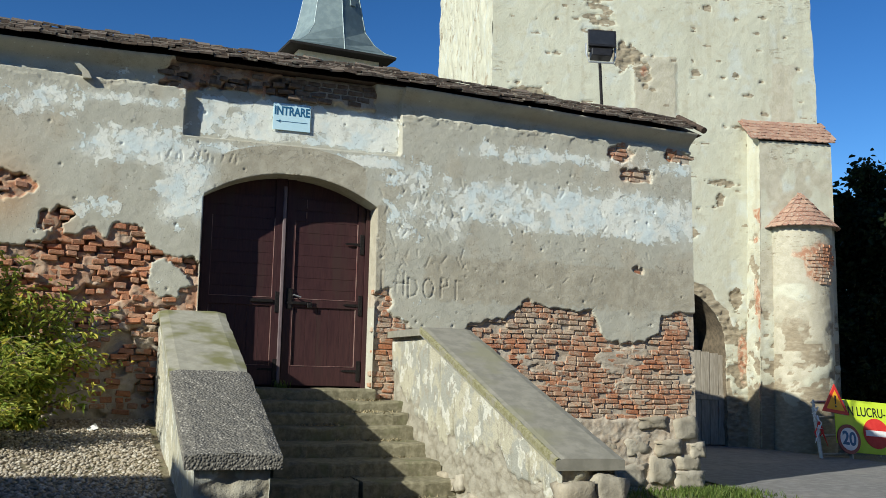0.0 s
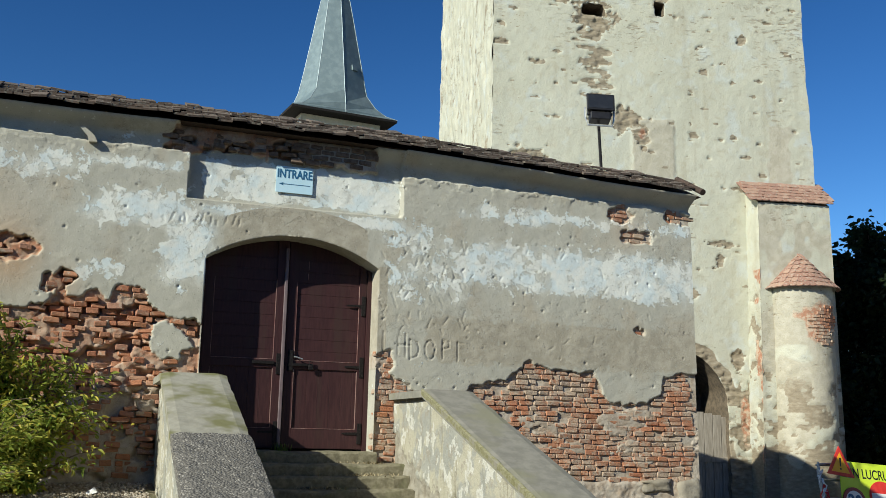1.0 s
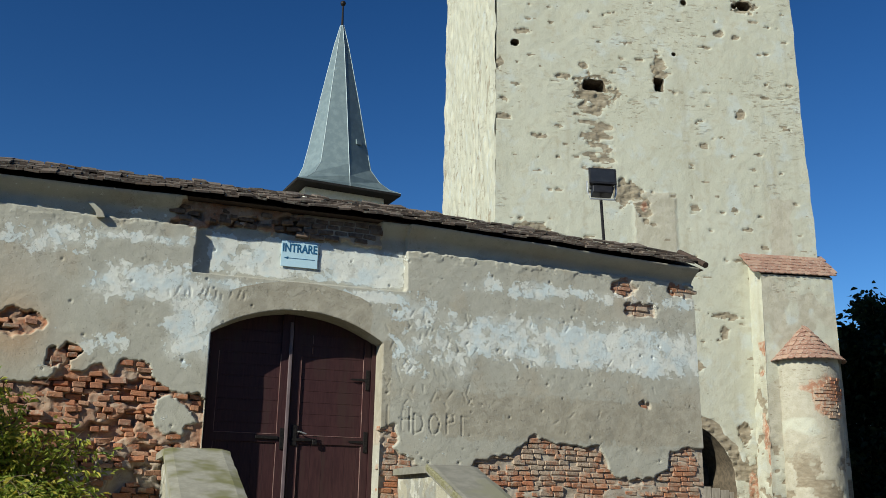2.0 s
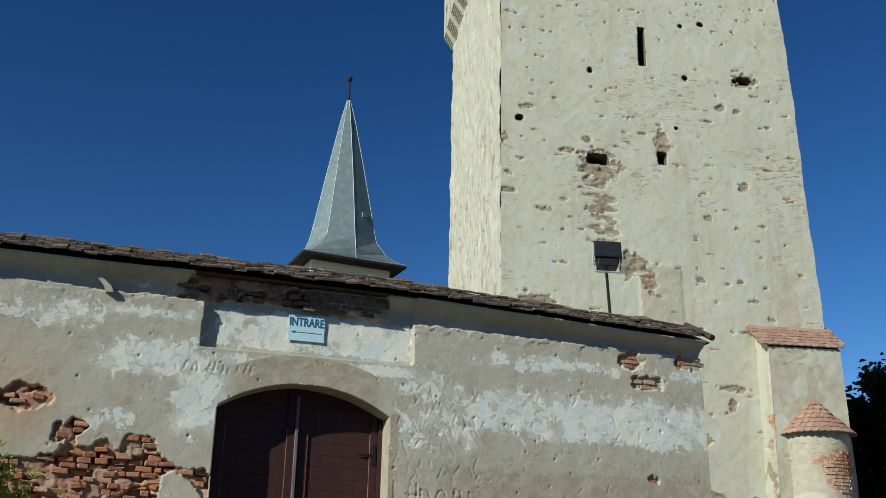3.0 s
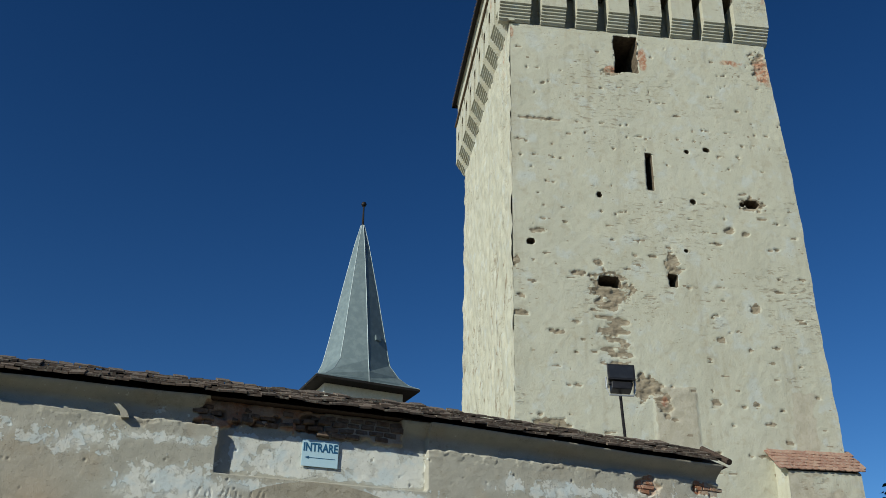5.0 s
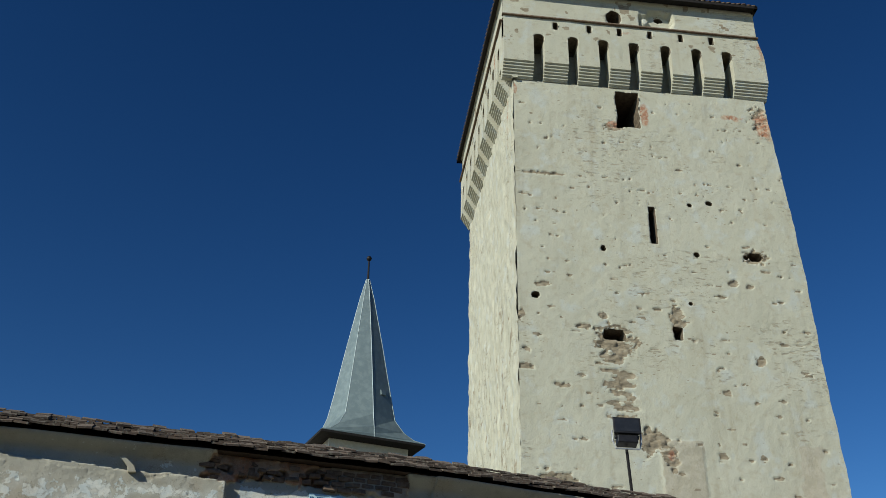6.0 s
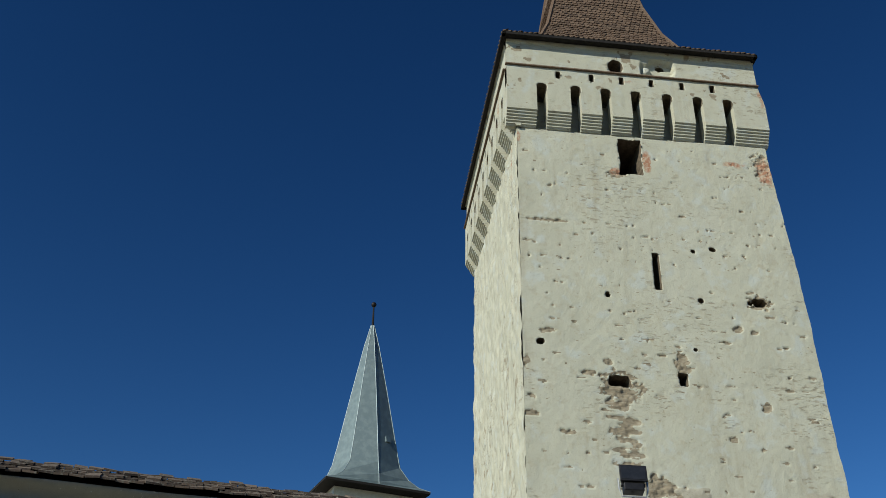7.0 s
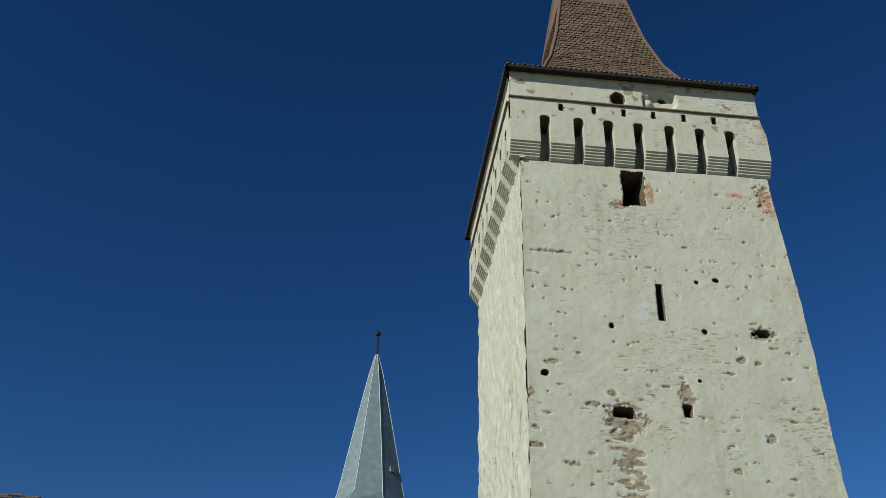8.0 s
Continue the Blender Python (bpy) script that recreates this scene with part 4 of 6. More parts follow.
def parapet(label, xo, xi, top, low, y_bend, y_end, ground_z, two_caps, seed, render):
    """A side wall of the stairs with a coping that is level at the door and then slopes down with the steps."""
    thing = tagged(empty("stair_parapet"), label, "parapet", group="stair side walls")
    sgn = 1 if xi > xo else -1
    ys = np.concatenate([np.linspace(-0.03, y_bend, 8), np.linspace(y_bend, y_end, 40)[1:]])
    # body: two long faces and an end, each a worn relief
    verts, faces, bare_, cell_ = [], [], [], []

    def sheet(U, Z, place, mask):
        cells, who = worley(U + 0.05 * fbm(U, Z, 4, 2, seed), Z * 1.4, 5.2, int(seed))
        h = (1 - mask) * (0.020 * fbm(U, Z, 0.9, 3, seed) + 0.010 * fbm(U, Z, 5, 3, seed + 1) + 0.004 * fbm(U, Z, 15, 2, seed + 3)) + mask * (-0.034 + 0.022 * cells * who + 0.036 * fbm(U, Z * 1.3, 4, 6, seed + 2) + 0.016 * fbm(U, Z, 14, 3, seed + 4))
        P = place(h)
        n, m = U.shape
        idx = np.arange(n * m).reshape(n, m) + len(verts)
        verts.extend(P.reshape(-1, 3).tolist())
        faces.extend(np.stack([idx[:-1, :-1], idx[:-1, 1:], idx[1:, 1:], idx[1:, :-1]], -1).reshape(-1, 4).tolist())
        bare_.extend(mask.reshape(-1).tolist())
        cell_.extend((cells * (0.3 + 0.7 * who)).reshape(-1).tolist())

    for x, out, inner in ((xo + 0.05 * sgn, -sgn, False), (xi - 0.05 * sgn, sgn, True)):
        Yg, Tg = np.meshgrid(np.linspace(-0.03, y_end, 170), np.linspace(0, 1, 72))
        Zt = np.where(Yg > y_bend, top, top + (low - top) * (Yg - y_bend) / (y_end - y_bend)) - 0.09
        Zg = ground_z + (Zt - ground_z) * Tg
        foot_line = np.interp(Yg, [-5.6, -3.5, -0.95, -0.2], [0.45, 0.55, 1.06, 1.40]) if inner else np.full_like(Yg, ground_z - 0.2)
        d = foot_line + 0.17 + 0.48 * fbm(Yg, Zg, 1.5, 4, seed + 5) + 0.10 * fbm(Yg, Zg, 7, 3, seed + 6) - Zg
        mask = sstep(-0.02, 0.02, d)
        sheet(Yg, Zg, lambda h: np.stack([x + out * h, Yg, Zg], -1), mask)
    Xg, Tg = np.meshgrid(np.linspace(xo + 0.05 * sgn, xi - 0.05 * sgn, 26), np.linspace(0, 1, 40))
    Zg = ground_z + (low - 0.09 - ground_z) * Tg
    sheet(Xg, Zg, lambda h: np.stack([Xg, y_end - h, Zg], -1), sstep(-0.05, 0.05, (-0.12 if two_caps else 0.3) + fbm(Xg, Zg, 2, 3, seed + 7)))
    child("parapet_body", mesh_of("parapet_body", verts, faces, render, smooth=True, attrs={"bare": bare_, "cell": cell_}), thing)
    # coping slabs
    pieces = [(0, y_bend, 0), (y_bend, y_end - 0.04, 1)] if not two_caps else [(0, y_bend, 0), (y_bend, y_bend - 2.1, 1), (y_bend - 2.1, y_end - 0.05, 2)]
    for ya, yb, kind in pieces:
        bm = bmesh.new()
        rr = []
        n = 26
        for i in range(n + 1):
            y = ya - 0.03 + (yb - ya + 0.03) * i / n if kind == 0 else ya + (yb - ya) * i / n
            zt = slope_z(y, top, low, y_bend, y_end)
            if kind == 2:
                zt += 0.018
            rough = 0.006 if kind < 2 else 0.016
            th = 0.10 if kind < 2 else 0.12
            xs = np.linspace(xo - 0.03 * sgn, xi + 0.03 * sgn, 9)
            chip = 0.02 * noise.noise(Vector((y * 4, seed, 2)))
            edge = (0.05 * noise.noise(Vector((seed, 1, y * 3))) if kind == 2 else 0.0)
            up = [bm.verts.new((x + (chip * sgn if j in (0, 8) else 0), y + (edge + 0.05 * noise.noise(Vector((x * 9, 0, seed))) if kind == 2 and i == n else 0),
                                zt + rough * noise.noise(Vector((x * 7, y * 7, seed))) - (0.018 if j in (0, 8) else 0))) for j, x in enumerate(xs)]
            dn = [bm.verts.new((x, y + (edge if kind == 2 and i == n else 0), zt - th)) for x in xs[::-1]]
            rr.append(up + dn)
        for a, b in zip(rr, rr[1:]):
            for k in range(len(a)):
                j = (k + 1) % len(a)
                bm.faces.new((a[k], a[j], b[j], b[k]))
        bm.faces.new(rr[0])
        bm.faces.new(rr[-1][::-1])
        if kind == 1 and not two_caps:
            # lichen crust on the edge over the steps
            bl = bmesh.new()
            rl = []
            for i in range(41):
                y = ya + (yb - ya) * i / 40
                zt = slope_z(y, top, low, y_bend, y_end)
                w = 0.018 + 0.035 * noise.noise(Vector((y * 3, seed, 9))) + 0.022 * noise.noise(Vector((y * 14, seed, 4)))
                xe = (xi if xi < xo else xo) - 0.034
                rl.append([bl.verts.new((x, y, z)) for x, z in ((xe - 0.004, zt - 0.070 - 0.02 * noise.noise(Vector((y * 9, 4, seed)))), (xe - 0.006, zt - 0.012), (xe + 0.02, zt + 0.004), (xe + w, zt + 0.003), (xe + w, zt - 0.03))])
            for a, b in zip(rl, rl[1:]):
                for q in range(4):
                    bl.faces.new((a[q], a[q + 1], b[q + 1], b[q]))
            part("lichen_crust", bl, M_MOSS, thing, "yellow-green lichen crust")
        part("coping_slab", bm, M_PEBBLE if kind == 2 else M_CAP_MOSSY if two_caps else M_CAP, thing, "rough washed-pebble coping slab" if kind == 2 else "smooth grey cement coping slab")
    return thing


par_left = parapet("rendered stair side wall with a pebbled coping slab", -1.66, -0.99, 2.31, 1.04, -1.35, -5.27, -0.05, True, 3.0, M_RENDER)
par_right = parapet("rendered stair side wall with a smooth cement coping slab", 2.02, 1.42, 2.22, 0.99, -1.45, -5.2, -0.05, False, 8.0, M_RENDER)
rnd = random.Random(5)
px, par = 1.45, par_right
yv = -5.20
for i in range(22):
    y = -0.9 - 4.1 * i / 21 + rnd.uniform(-0.1, 0.1)
    zs = max([z_ for ya_, yb_, z_ in STEPS if y > ya_ - 0.02] and [min(z_ for ya_, yb_, z_ in STEPS if y > ya_ - 0.02)] or [0.0])
    sx, sz = rnd.uniform(0.14, 0.30), rnd.uniform(0.09, 0.20)
    child("rubble_stone", rough_rock("rubble_stone", 0.16, sx, sz, rnd.random() * 50, M_STONE), par, m=pose(1.525, y, zs + rnd.uniform(0.02, 0.34), rnd.uniform(-12, 12), 0, 0))
for x, z, sx, sz in ((0.14, 0.66, 0.34, 0.24), (0.44, 0.68, 0.30, 0.30), (0.10, 0.36, 0.3, 0.28), (0.42, 0.36, 0.33, 0.26), (0.2, 0.1, 0.42, 0.22)):
    me = rough_rock("end_stone", sx, 0.2, sz, rnd.random() * 50, M_STONE)
    child("end_stone", me, par, m=pose(px + x, yv, z, 0, rnd.uniform(-6, 6), 0))


# ---- the gate tower ----
TOWER_M = pose(6.46, 8.87, 0, 0, 0, -11.0)
tower = tagged(empty("gate_tower", TOWER_M), "tall cream rendered gate tower with machicolations and a tiled roof", "tower")
DEPTH = 9.3


def tower_right(z):
    z = np.clip(z, 0, 30)
    return 8.55 - 0.0450 * (z - 8.4) + 0.09 * np.exp(-((z - 15.8) / 3.2) ** 2)


def portal_sd(x, z):
    arc = np.hypot(x - 4.62, (z - 2.45) * 0.97) - 1.36
    side = np.abs(x - 4.62) - 1.36 - 0.03 * (2.4 - z)
    return np.where(z > 2.45, arc, side) + 0.03 * fbm(x, z, 3, 2, 4)


T_OPEN = [
    (portal_sd, 1.6),
    (sd_box(3.55, 20.17, 0.37, 0.68, 0.05, 2), 1.8),
    (sd_box(3.99, 16.10, 0.10, 0.62, 0.03, 3), 1.2),
    (sd_box(2.62, 12.60, 0.31, 0.16, 0.10, 4), 0.9),
    (sd_box(4.41, 12.70, 0.12, 0.19, 0.07, 5), 0.9),
    (sd_round(6.92, 15.31, 0.19, 0.15, 0.09, 6), 0.7),
    (sd_round(6.64, 15.24, 0.07, 0.07, 0.02, 6), 0.4),
    (sd_round(2.49, 15.23, 0.09, 0.09, 0.03, 7), 0.5),
    (sd_round(5.20, 15.22, 0.08, 0.08, 0.03, 8), 0.5),
    (sd_round(5.16, 16.88, 0.06, 0.06, 0.02, 9), 0.4),
    (sd_round(5.76, 16.99, 0.10, 0.07, 0.03, 9), 0.3),
    (sd_round(0.50, 13.59, 0.10, 0.10, 0.05, 10), 0.3),
    (sd_round(4.85, 13.65, 0.06, 0.06, 0.02, 10), 0.3),
]
SC = np.random.RandomState(31)
N_SC = 330
sc_z = SC.uniform(5.0, 14.8, N_SC)
sc_z[180:] = SC.uniform(14.8, 20.8, N_SC - 180)
SCARS = np.stack([SC.uniform(0.1, 8.2, N_SC), np.round(sc_z / 0.42) * 0.42 + SC.uniform(-0.06, 0.06, N_SC), SC.uniform(0.03, 0.13, N_SC), SC.uniform(0.018, 0.045, N_SC), SC.uniform(0.55, 1.0, N_SC)], -1)
SCARS[200:, 2] *= 0.5
# the larger scars: place and half sizes
SCARS_UPPER = [(0.7, 17.6, 0.62, 0.05), (0.70, 13.95, 0.24, 0.07), (0.93, 13.29, 0.12, 0.04), (2.35, 13.11, 0.16, 0.08), (1.78, 12.77, 0.20, 0.08), (3.45, 13.12, 0.13, 0.06), (0.06, 12.99, 0.12, 0.15),
               (0.52, 12.45, 0.16, 0.06), (0.19, 12.02, 0.10, 0.09), (0.13, 11.52, 0.20, 0.09), (1.11, 11.04, 0.20, 0.07), (2.61, 12.36, 0.55, 0.42), (4.40, 13.15, 0.17, 0.60), (6.17, 14.40, 0.13, 0.11),
               (6.65, 14.31, 0.10, 0.08), (5.74, 13.93, 0.20, 0.04), (7.17, 14.82, 0.15, 0.04), (6.62, 12.05, 0.12, 0.14), (7.94, 11.72, 0.12, 0.04), (6.92, 15.28, 0.34, 0.22), (3.05, 19.52, 0.24, 0.13), (7.75, 20.2, 0.22, 0.45)]
SCARS_LOWER = [(5.59, 11.08, 0.10, 0.09), (6.37, 10.85, 0.08, 0.07), (5.30, 9.36, 0.12, 0.08), (6.35, 9.37, 0.10, 0.07), (3.46, 9.66, 0.36, 0.36), (3.9, 9.2, 0.18, 0.30), (1.0, 8.55, 0.5, 0.14), (1.6, 8.3, 0.3, 0.1),
               (6.0, 6.55, 0.4, 0.09), (4.95, 5.3, 0.28, 0.16), (5.9, 6.1, 0.10, 0.14), (6.3, 3.6, 0.16, 0.3)]
SCARS_NAMED = [(*row, 0.95) for row in SCARS_UPPER + SCARS_LOWER]


def tower_bare(x, z):
    m = np.zeros_like(x)
    wob = 0.75 * fbm(x, z * 1.6, 5, 4, 21) + 0.35 * fbm(x, z * 1.8, 13, 2, 22)
    for cx, cz, rx, rz, k in [*SCARS.tolist(), *SCARS_NAMED]:
        near = (np.abs(x - cx) < rx * 1.7) & (np.abs(z - cz) < rz * 1.9)
        if near.any():
            d = np.hypot((x - cx) / rx, (z - cz) / rz) + wob
            m = np.where(near, np.maximum(m, k * sstep(1.1, 0.9, d)), m)
    # a chute of lost render under the round hole, broken by courses
    m = np.maximum(m, 0.75 * sstep(0.0, 0.16, box_mask(x + 0.15 * fbm(x, z, 2, 2, 24), z, 2.30, 3.02, 10.25, 12.2, 0.18) * (fbm(x, z * 3.0, 2.6, 4, 20) + 0.12)))
    # worn stones round the right of the portal arch
    ring = np.abs(np.hypot(x - 4.62, z - 2.45) - 1.52 + 0.10 * fbm(x, z, 3, 3, 64))
    m = np.maximum(m, 0.85 * sstep(0.20, 0.12, ring) * (z > 2.5) * (x > 4.9))
    m = np.maximum(m, sstep(1.75, 1.2, z + 0.5 * fbm(x, z, 1.7, 4, 23)))
    m = np.maximum(m, 0.9 * sstep(0.1, 0.35, box_mask(x, z, 5.95, 6.6, 0.6, 3.2, 0.25) * (fbm(x, z, 3.5, 3, 25) + 0.25)))
    return m


def tower_height(x, z):
    b = tower_bare(x, z)
    h = 0.035 * fbm(x, z, 0.45, 3, 26) + 0.008 * fbm(x, z, 2.2, 4, 27) + 0.007 * fbm(x, z, 7, 3, 28)
    smooth_patch = box_mask(x, z, 3.62, 4.75, 7.3, 9.7, 0.05)
    h = h + 0.02 * smooth_patch
    cells, who = worley(x + 0.05 * fbm(x, z, 4, 2, 61), z * 2.6, 3.6, 5)
    return h - 0.050 * b + b * (0.055 * cells * who + 0.012 * fbm(x, z, 8, 2, 29))


def tower_repair(x, z):
    w = 0.10 * fbm(x, z, 2.5, 3, 30)
    return np.maximum(box_mask(x + w, z + w, 3.62, 4.75, 7.3, 9.7, 0.05), 0.9 * box_mask(x + w * 2, z + w * 2, 7.25, 7.95, 7.9, 9.7, 0.12))


def tower_tint(x, z):
    m = 0.9 * blob(x, z, 4.05, 20.1, 0.18, 0.5) + 0.8 * blob(x, z, 3.05, 19.6, 0.28, 0.2) + 0.9 * blob(x, z, 7.85, 20.0, 0.3, 0.6) + 0.7 * blob(x, z, 6.9, 20.2, 0.5, 0.15)
    m = m + 0.9 * blob(x, z, 6.45, 2.2, 0.16, 0.75) + 0.7 * blob(x, z, 3.9, 9.3, 0.14, 0.25) + 0.5 * blob(x, z, 6.05, 2.4, 0.25, 0.2) + 0.5 * blob(x, z, 0.05, 9.6, 0.15, 0.3)
    m = m + 0.7 * blob(x, z, 0.02, 20.6, 0.1, 0.4)
    return m


TOWER_MASKS = {"bare": tower_bare, "repair": tower_repair, "tint": tower_tint}
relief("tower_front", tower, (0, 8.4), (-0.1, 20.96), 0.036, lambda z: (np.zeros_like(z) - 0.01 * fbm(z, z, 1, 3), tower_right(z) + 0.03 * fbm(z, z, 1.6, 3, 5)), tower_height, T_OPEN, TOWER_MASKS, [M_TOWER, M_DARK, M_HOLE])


def side_height(x, z):
    ridge = np.abs(fbm(x * 1.0, z * 0.35, 2.6, 4, 41))
    crack = sstep(0.05, 0.0, np.abs(x - 6.25 - 0.12 * fbm(z, z, 0.7, 2))) * sstep(8.0, 9.0, z) * sstep(13.6, 12.6, z)
    return 0.04 * fbm(x, z, 0.5, 3, 42) + 0.085 * ridge + 0.045 * fbm(x, z * 0.6, 5, 3, 43) - 0.10 * crack


ob = relief("tower_side", tower, (0, DEPTH), (-0.1, 20.96), 0.07, lambda z: (np.zeros_like(z), np.full_like(z, DEPTH)), side_height, [],
            {"bare": lambda x, z: 0.5 * sstep(0.16, 0.32, fbm(x * 1.8, z * 0.5, 2.6, 4, 44)) * (0.4 + 0.6 * sstep(17.5, 13.0, z)), "repair": lambda x, z: x * 0, "tint": lambda x, z: 0.5 * blob(x, z, 8.3, 20, 0.3, 1.5)}, [M_TOWER, M_DARK, M_TOWER])
ob.matrix_local = pose(0, DEPTH, 0, 0, 0, -90)
bm = bmesh.new()
for pts in ([(8.86, 0), (8.86, DEPTH)], [(8.86, DEPTH), (0, DEPTH)]):
    (xa, ya), (xb, yb) = pts
    top = lambda x: 7.95 if x > 1 else x
    v = [bm.verts.new(p) for p in ((xa, ya, -0.1), (xb, yb, -0.1), (top(xb), yb, 21.6), (top(xa), ya, 21.6))]
    bm.faces.new(v)
part("tower_back", bm, M_TOWER, tower)


# machicolation: stepped brackets with slots between, and a parapet above
SLOTS = [0.76, 1.85, 2.83, 3.81, 4.83, 5.84, 6.84]
OUT = 0.36


def bracket(xa, xb, parent):
    """One stepped corbel and the panel above it, drawn as a profile and carried along x."""
    n = 6
    prof = [(0.12, 20.97), (-0.03, 20.97)]
    for i in range(n):
        z0 = 21.02 + i * 0.082
        d = OUT * (0.12 + 0.88 * (i + 1) / n)
        prof += [(-d + 0.03, z0 - 0.006), (-d, z0 + 0.012), (-d, z0 + 0.068)]
    prof += [(-OUT, 22.42), (0.12, 22.42)]
    bm = bmesh.new()
    xs = np.linspace(xa, xb, 5)
    rings_ = [[bm.verts.new((x, y + (0.008 * noise.noise(Vector((x * 5, z * 5, 1))) if y < 0 else 0), z)) for y, z in prof] for x in xs]
    for a_, b_ in zip(rings_, rings_[1:]):
        for k in range(len(prof)):
            j = (k + 1) % len(prof)
            bm.faces.new((a_[k], b_[k], b_[j], a_[j]))
    bm.faces.new(rings_[0])
    bm.faces.new(rings_[-1][::-1])
    return part("corbel_bracket", bm, M_TOWER, parent)


def machicolation(length, slots, start, holes, m, extra=False):
    group = child("parapet", None, tower)
    group.matrix_local = m
    edges = [start] + [e for s in slots for e in (s - 0.165, s + 0.165)] + [length + (0.14 if extra else 0.0)]
    for xa, xb in zip(edges[::2], edges[1::2]):
        bracket(xa, xb, group)
    # arched heads over the slots and the band above
    opens = [(sd_box(s + 0.55, 22.93, 0.075, 0.15, 0.01, s), 0.35) for s in holes]
    if extra:
        opens += [(sd_round(3.23, 23.55, 0.25, 0.29, 0.03, 3), 0.5), (sd_round(4.78, 23.78, 0.16, 0.10, 0.06, 4), 0.2)]

    def slot_head(x, z):
        d = np.full_like(x, 9.0)
        for s in slots:
            d = np.minimum(d, np.where(z > 22.42, np.hypot(x - s, (z - 22.42) * 1.3) - 0.165, np.abs(x - s) - 0.165))
        return d
    opens.append((slot_head, 0.30))

    def band(x, z):
        ledge = 0.06 * sstep(24.15, 24.3, z)
        niche = 0.22 * box_mask(x + 0.05 * fbm(x, z, 4, 3, 65), z + 0.05 * fbm(x, z, 4, 3, 66), 4.10, 5.18, 23.28, 24.00, 0.02) * (1 - 0.75 * sstep(0.05, 0.18, fbm(x, z, 2.8, 3, 67))) * extra
        return OUT + 0.012 * fbm(x, z, 1.0, 3, 51) + 0.005 * fbm(x, z, 6, 2, 52) + ledge - niche - 0.03 * sstep(23.25, 23.28, z)

    masks = {"bare": lambda x, z: 0.75 * sstep(0.38, 0.5, fbm(x, z, 3.0, 3, 53)), "repair": lambda x, z: x * 0 + 0.25,
             "tint": lambda x, z: 0.55 * blob(x, z, 3.6, 22.9, 0.25, 0.2) + 0.7 * blob(x, z, 8.0, 22.7, 0.15, 0.5)}
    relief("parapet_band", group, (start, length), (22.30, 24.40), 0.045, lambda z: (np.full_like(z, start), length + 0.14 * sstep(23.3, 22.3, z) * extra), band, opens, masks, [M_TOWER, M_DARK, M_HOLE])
    part("string_course", box_bm(start - 0.04, length + 0.02, -OUT - 0.075, -OUT + 0.05, 23.19, 23.235, 0.006), M_STRING, group, "thin brown brick string course")
    return group


machicolation(7.95, SLOTS, -OUT, SLOTS[:6], Matrix.Identity(4), True)
machicolation(DEPTH + 0.1, [DEPTH - 0.6 - 1.02 * k for k in range(8, -1, -1)], -0.1, [DEPTH - 0.6 - 1.02 * k for k in range(8, 1, -1)], pose(0, DEPTH, 0, 0, 0, -90))
part("parapet_core", box_bm(0.32, 7.93, 0.40, DEPTH, 20.9, 24.38), M_TOWER, tower)

# roof: low eaves that sweep up into a steep pyramid, hung with plain tiles
RC, KX, KY = (3.74, 4.50), 0.885, 1.07
RINGS = [(4.80, 24.36), (4.2, 24.72), (3.48, 25.25), (2.93, 26.1), (2.40, 27.4), (1.93, 29.2), (1.52, 31.6), (1.05, 34.4), (0.1, 38.6)]
bm = bmesh.new()
rr = []
for hw, z in RINGS:
    rr.append([bm.verts.new((RC[0] + a * hw * KX, RC[1] + b * hw * KY, z)) for a, b in ((-1, -1), (1, -1), (1, 1), (-1, 1))])
for a, b in zip(rr, rr[1:]):
    for k in range(4):
        bm.faces.new((a[k], a[(k + 1) % 4], b[(k + 1) % 4], b[k]))
bm.faces.new(rr[0][::-1])
roof = part("roof", bm, M_TILE_TOWER, tower)
bm = bmesh.new()
for k in range(4):
    pts = [(RC[0] + ((-1, 1, 1, -1)[k]) * hw * KX, RC[1] + ((-1, -1, 1, 1)[k]) * hw * KY, z + 0.05) for hw, z in RINGS[1:]]
    bm_tube(bm, pts, 0.075, 6)
part("hip_tiles", bm, M_TILE_TOWER, roof, "paler half-round hip tiles bedded in mortar")
bm = bmesh.new()
e = RINGS[0][0]
for xa, xb, ya, yb in ((-e, e, -e, -e + 0.10), (-e, e, e - 0.1, e), (-e, -e + 0.1, -e, e), (e - 0.1, e, -e, e)):
    bm_box(bm, RC[0] + xa * KX - 0.02, RC[0] + xb * KX + 0.02, RC[1] + ya * KY - 0.02, RC[1] + yb * KY + 0.02, 24.25, 24.37, 0.01)
bm_box(bm, RC[0] - e * KX + 0.1, RC[0] + e * KX - 0.1, RC[1] - e * KY + 0.1, RC[1] + e * KY - 0.1, 24.30, 24.345)
part("eaves_board", bm, M_SOFFIT, roof, "dark timber eaves board")


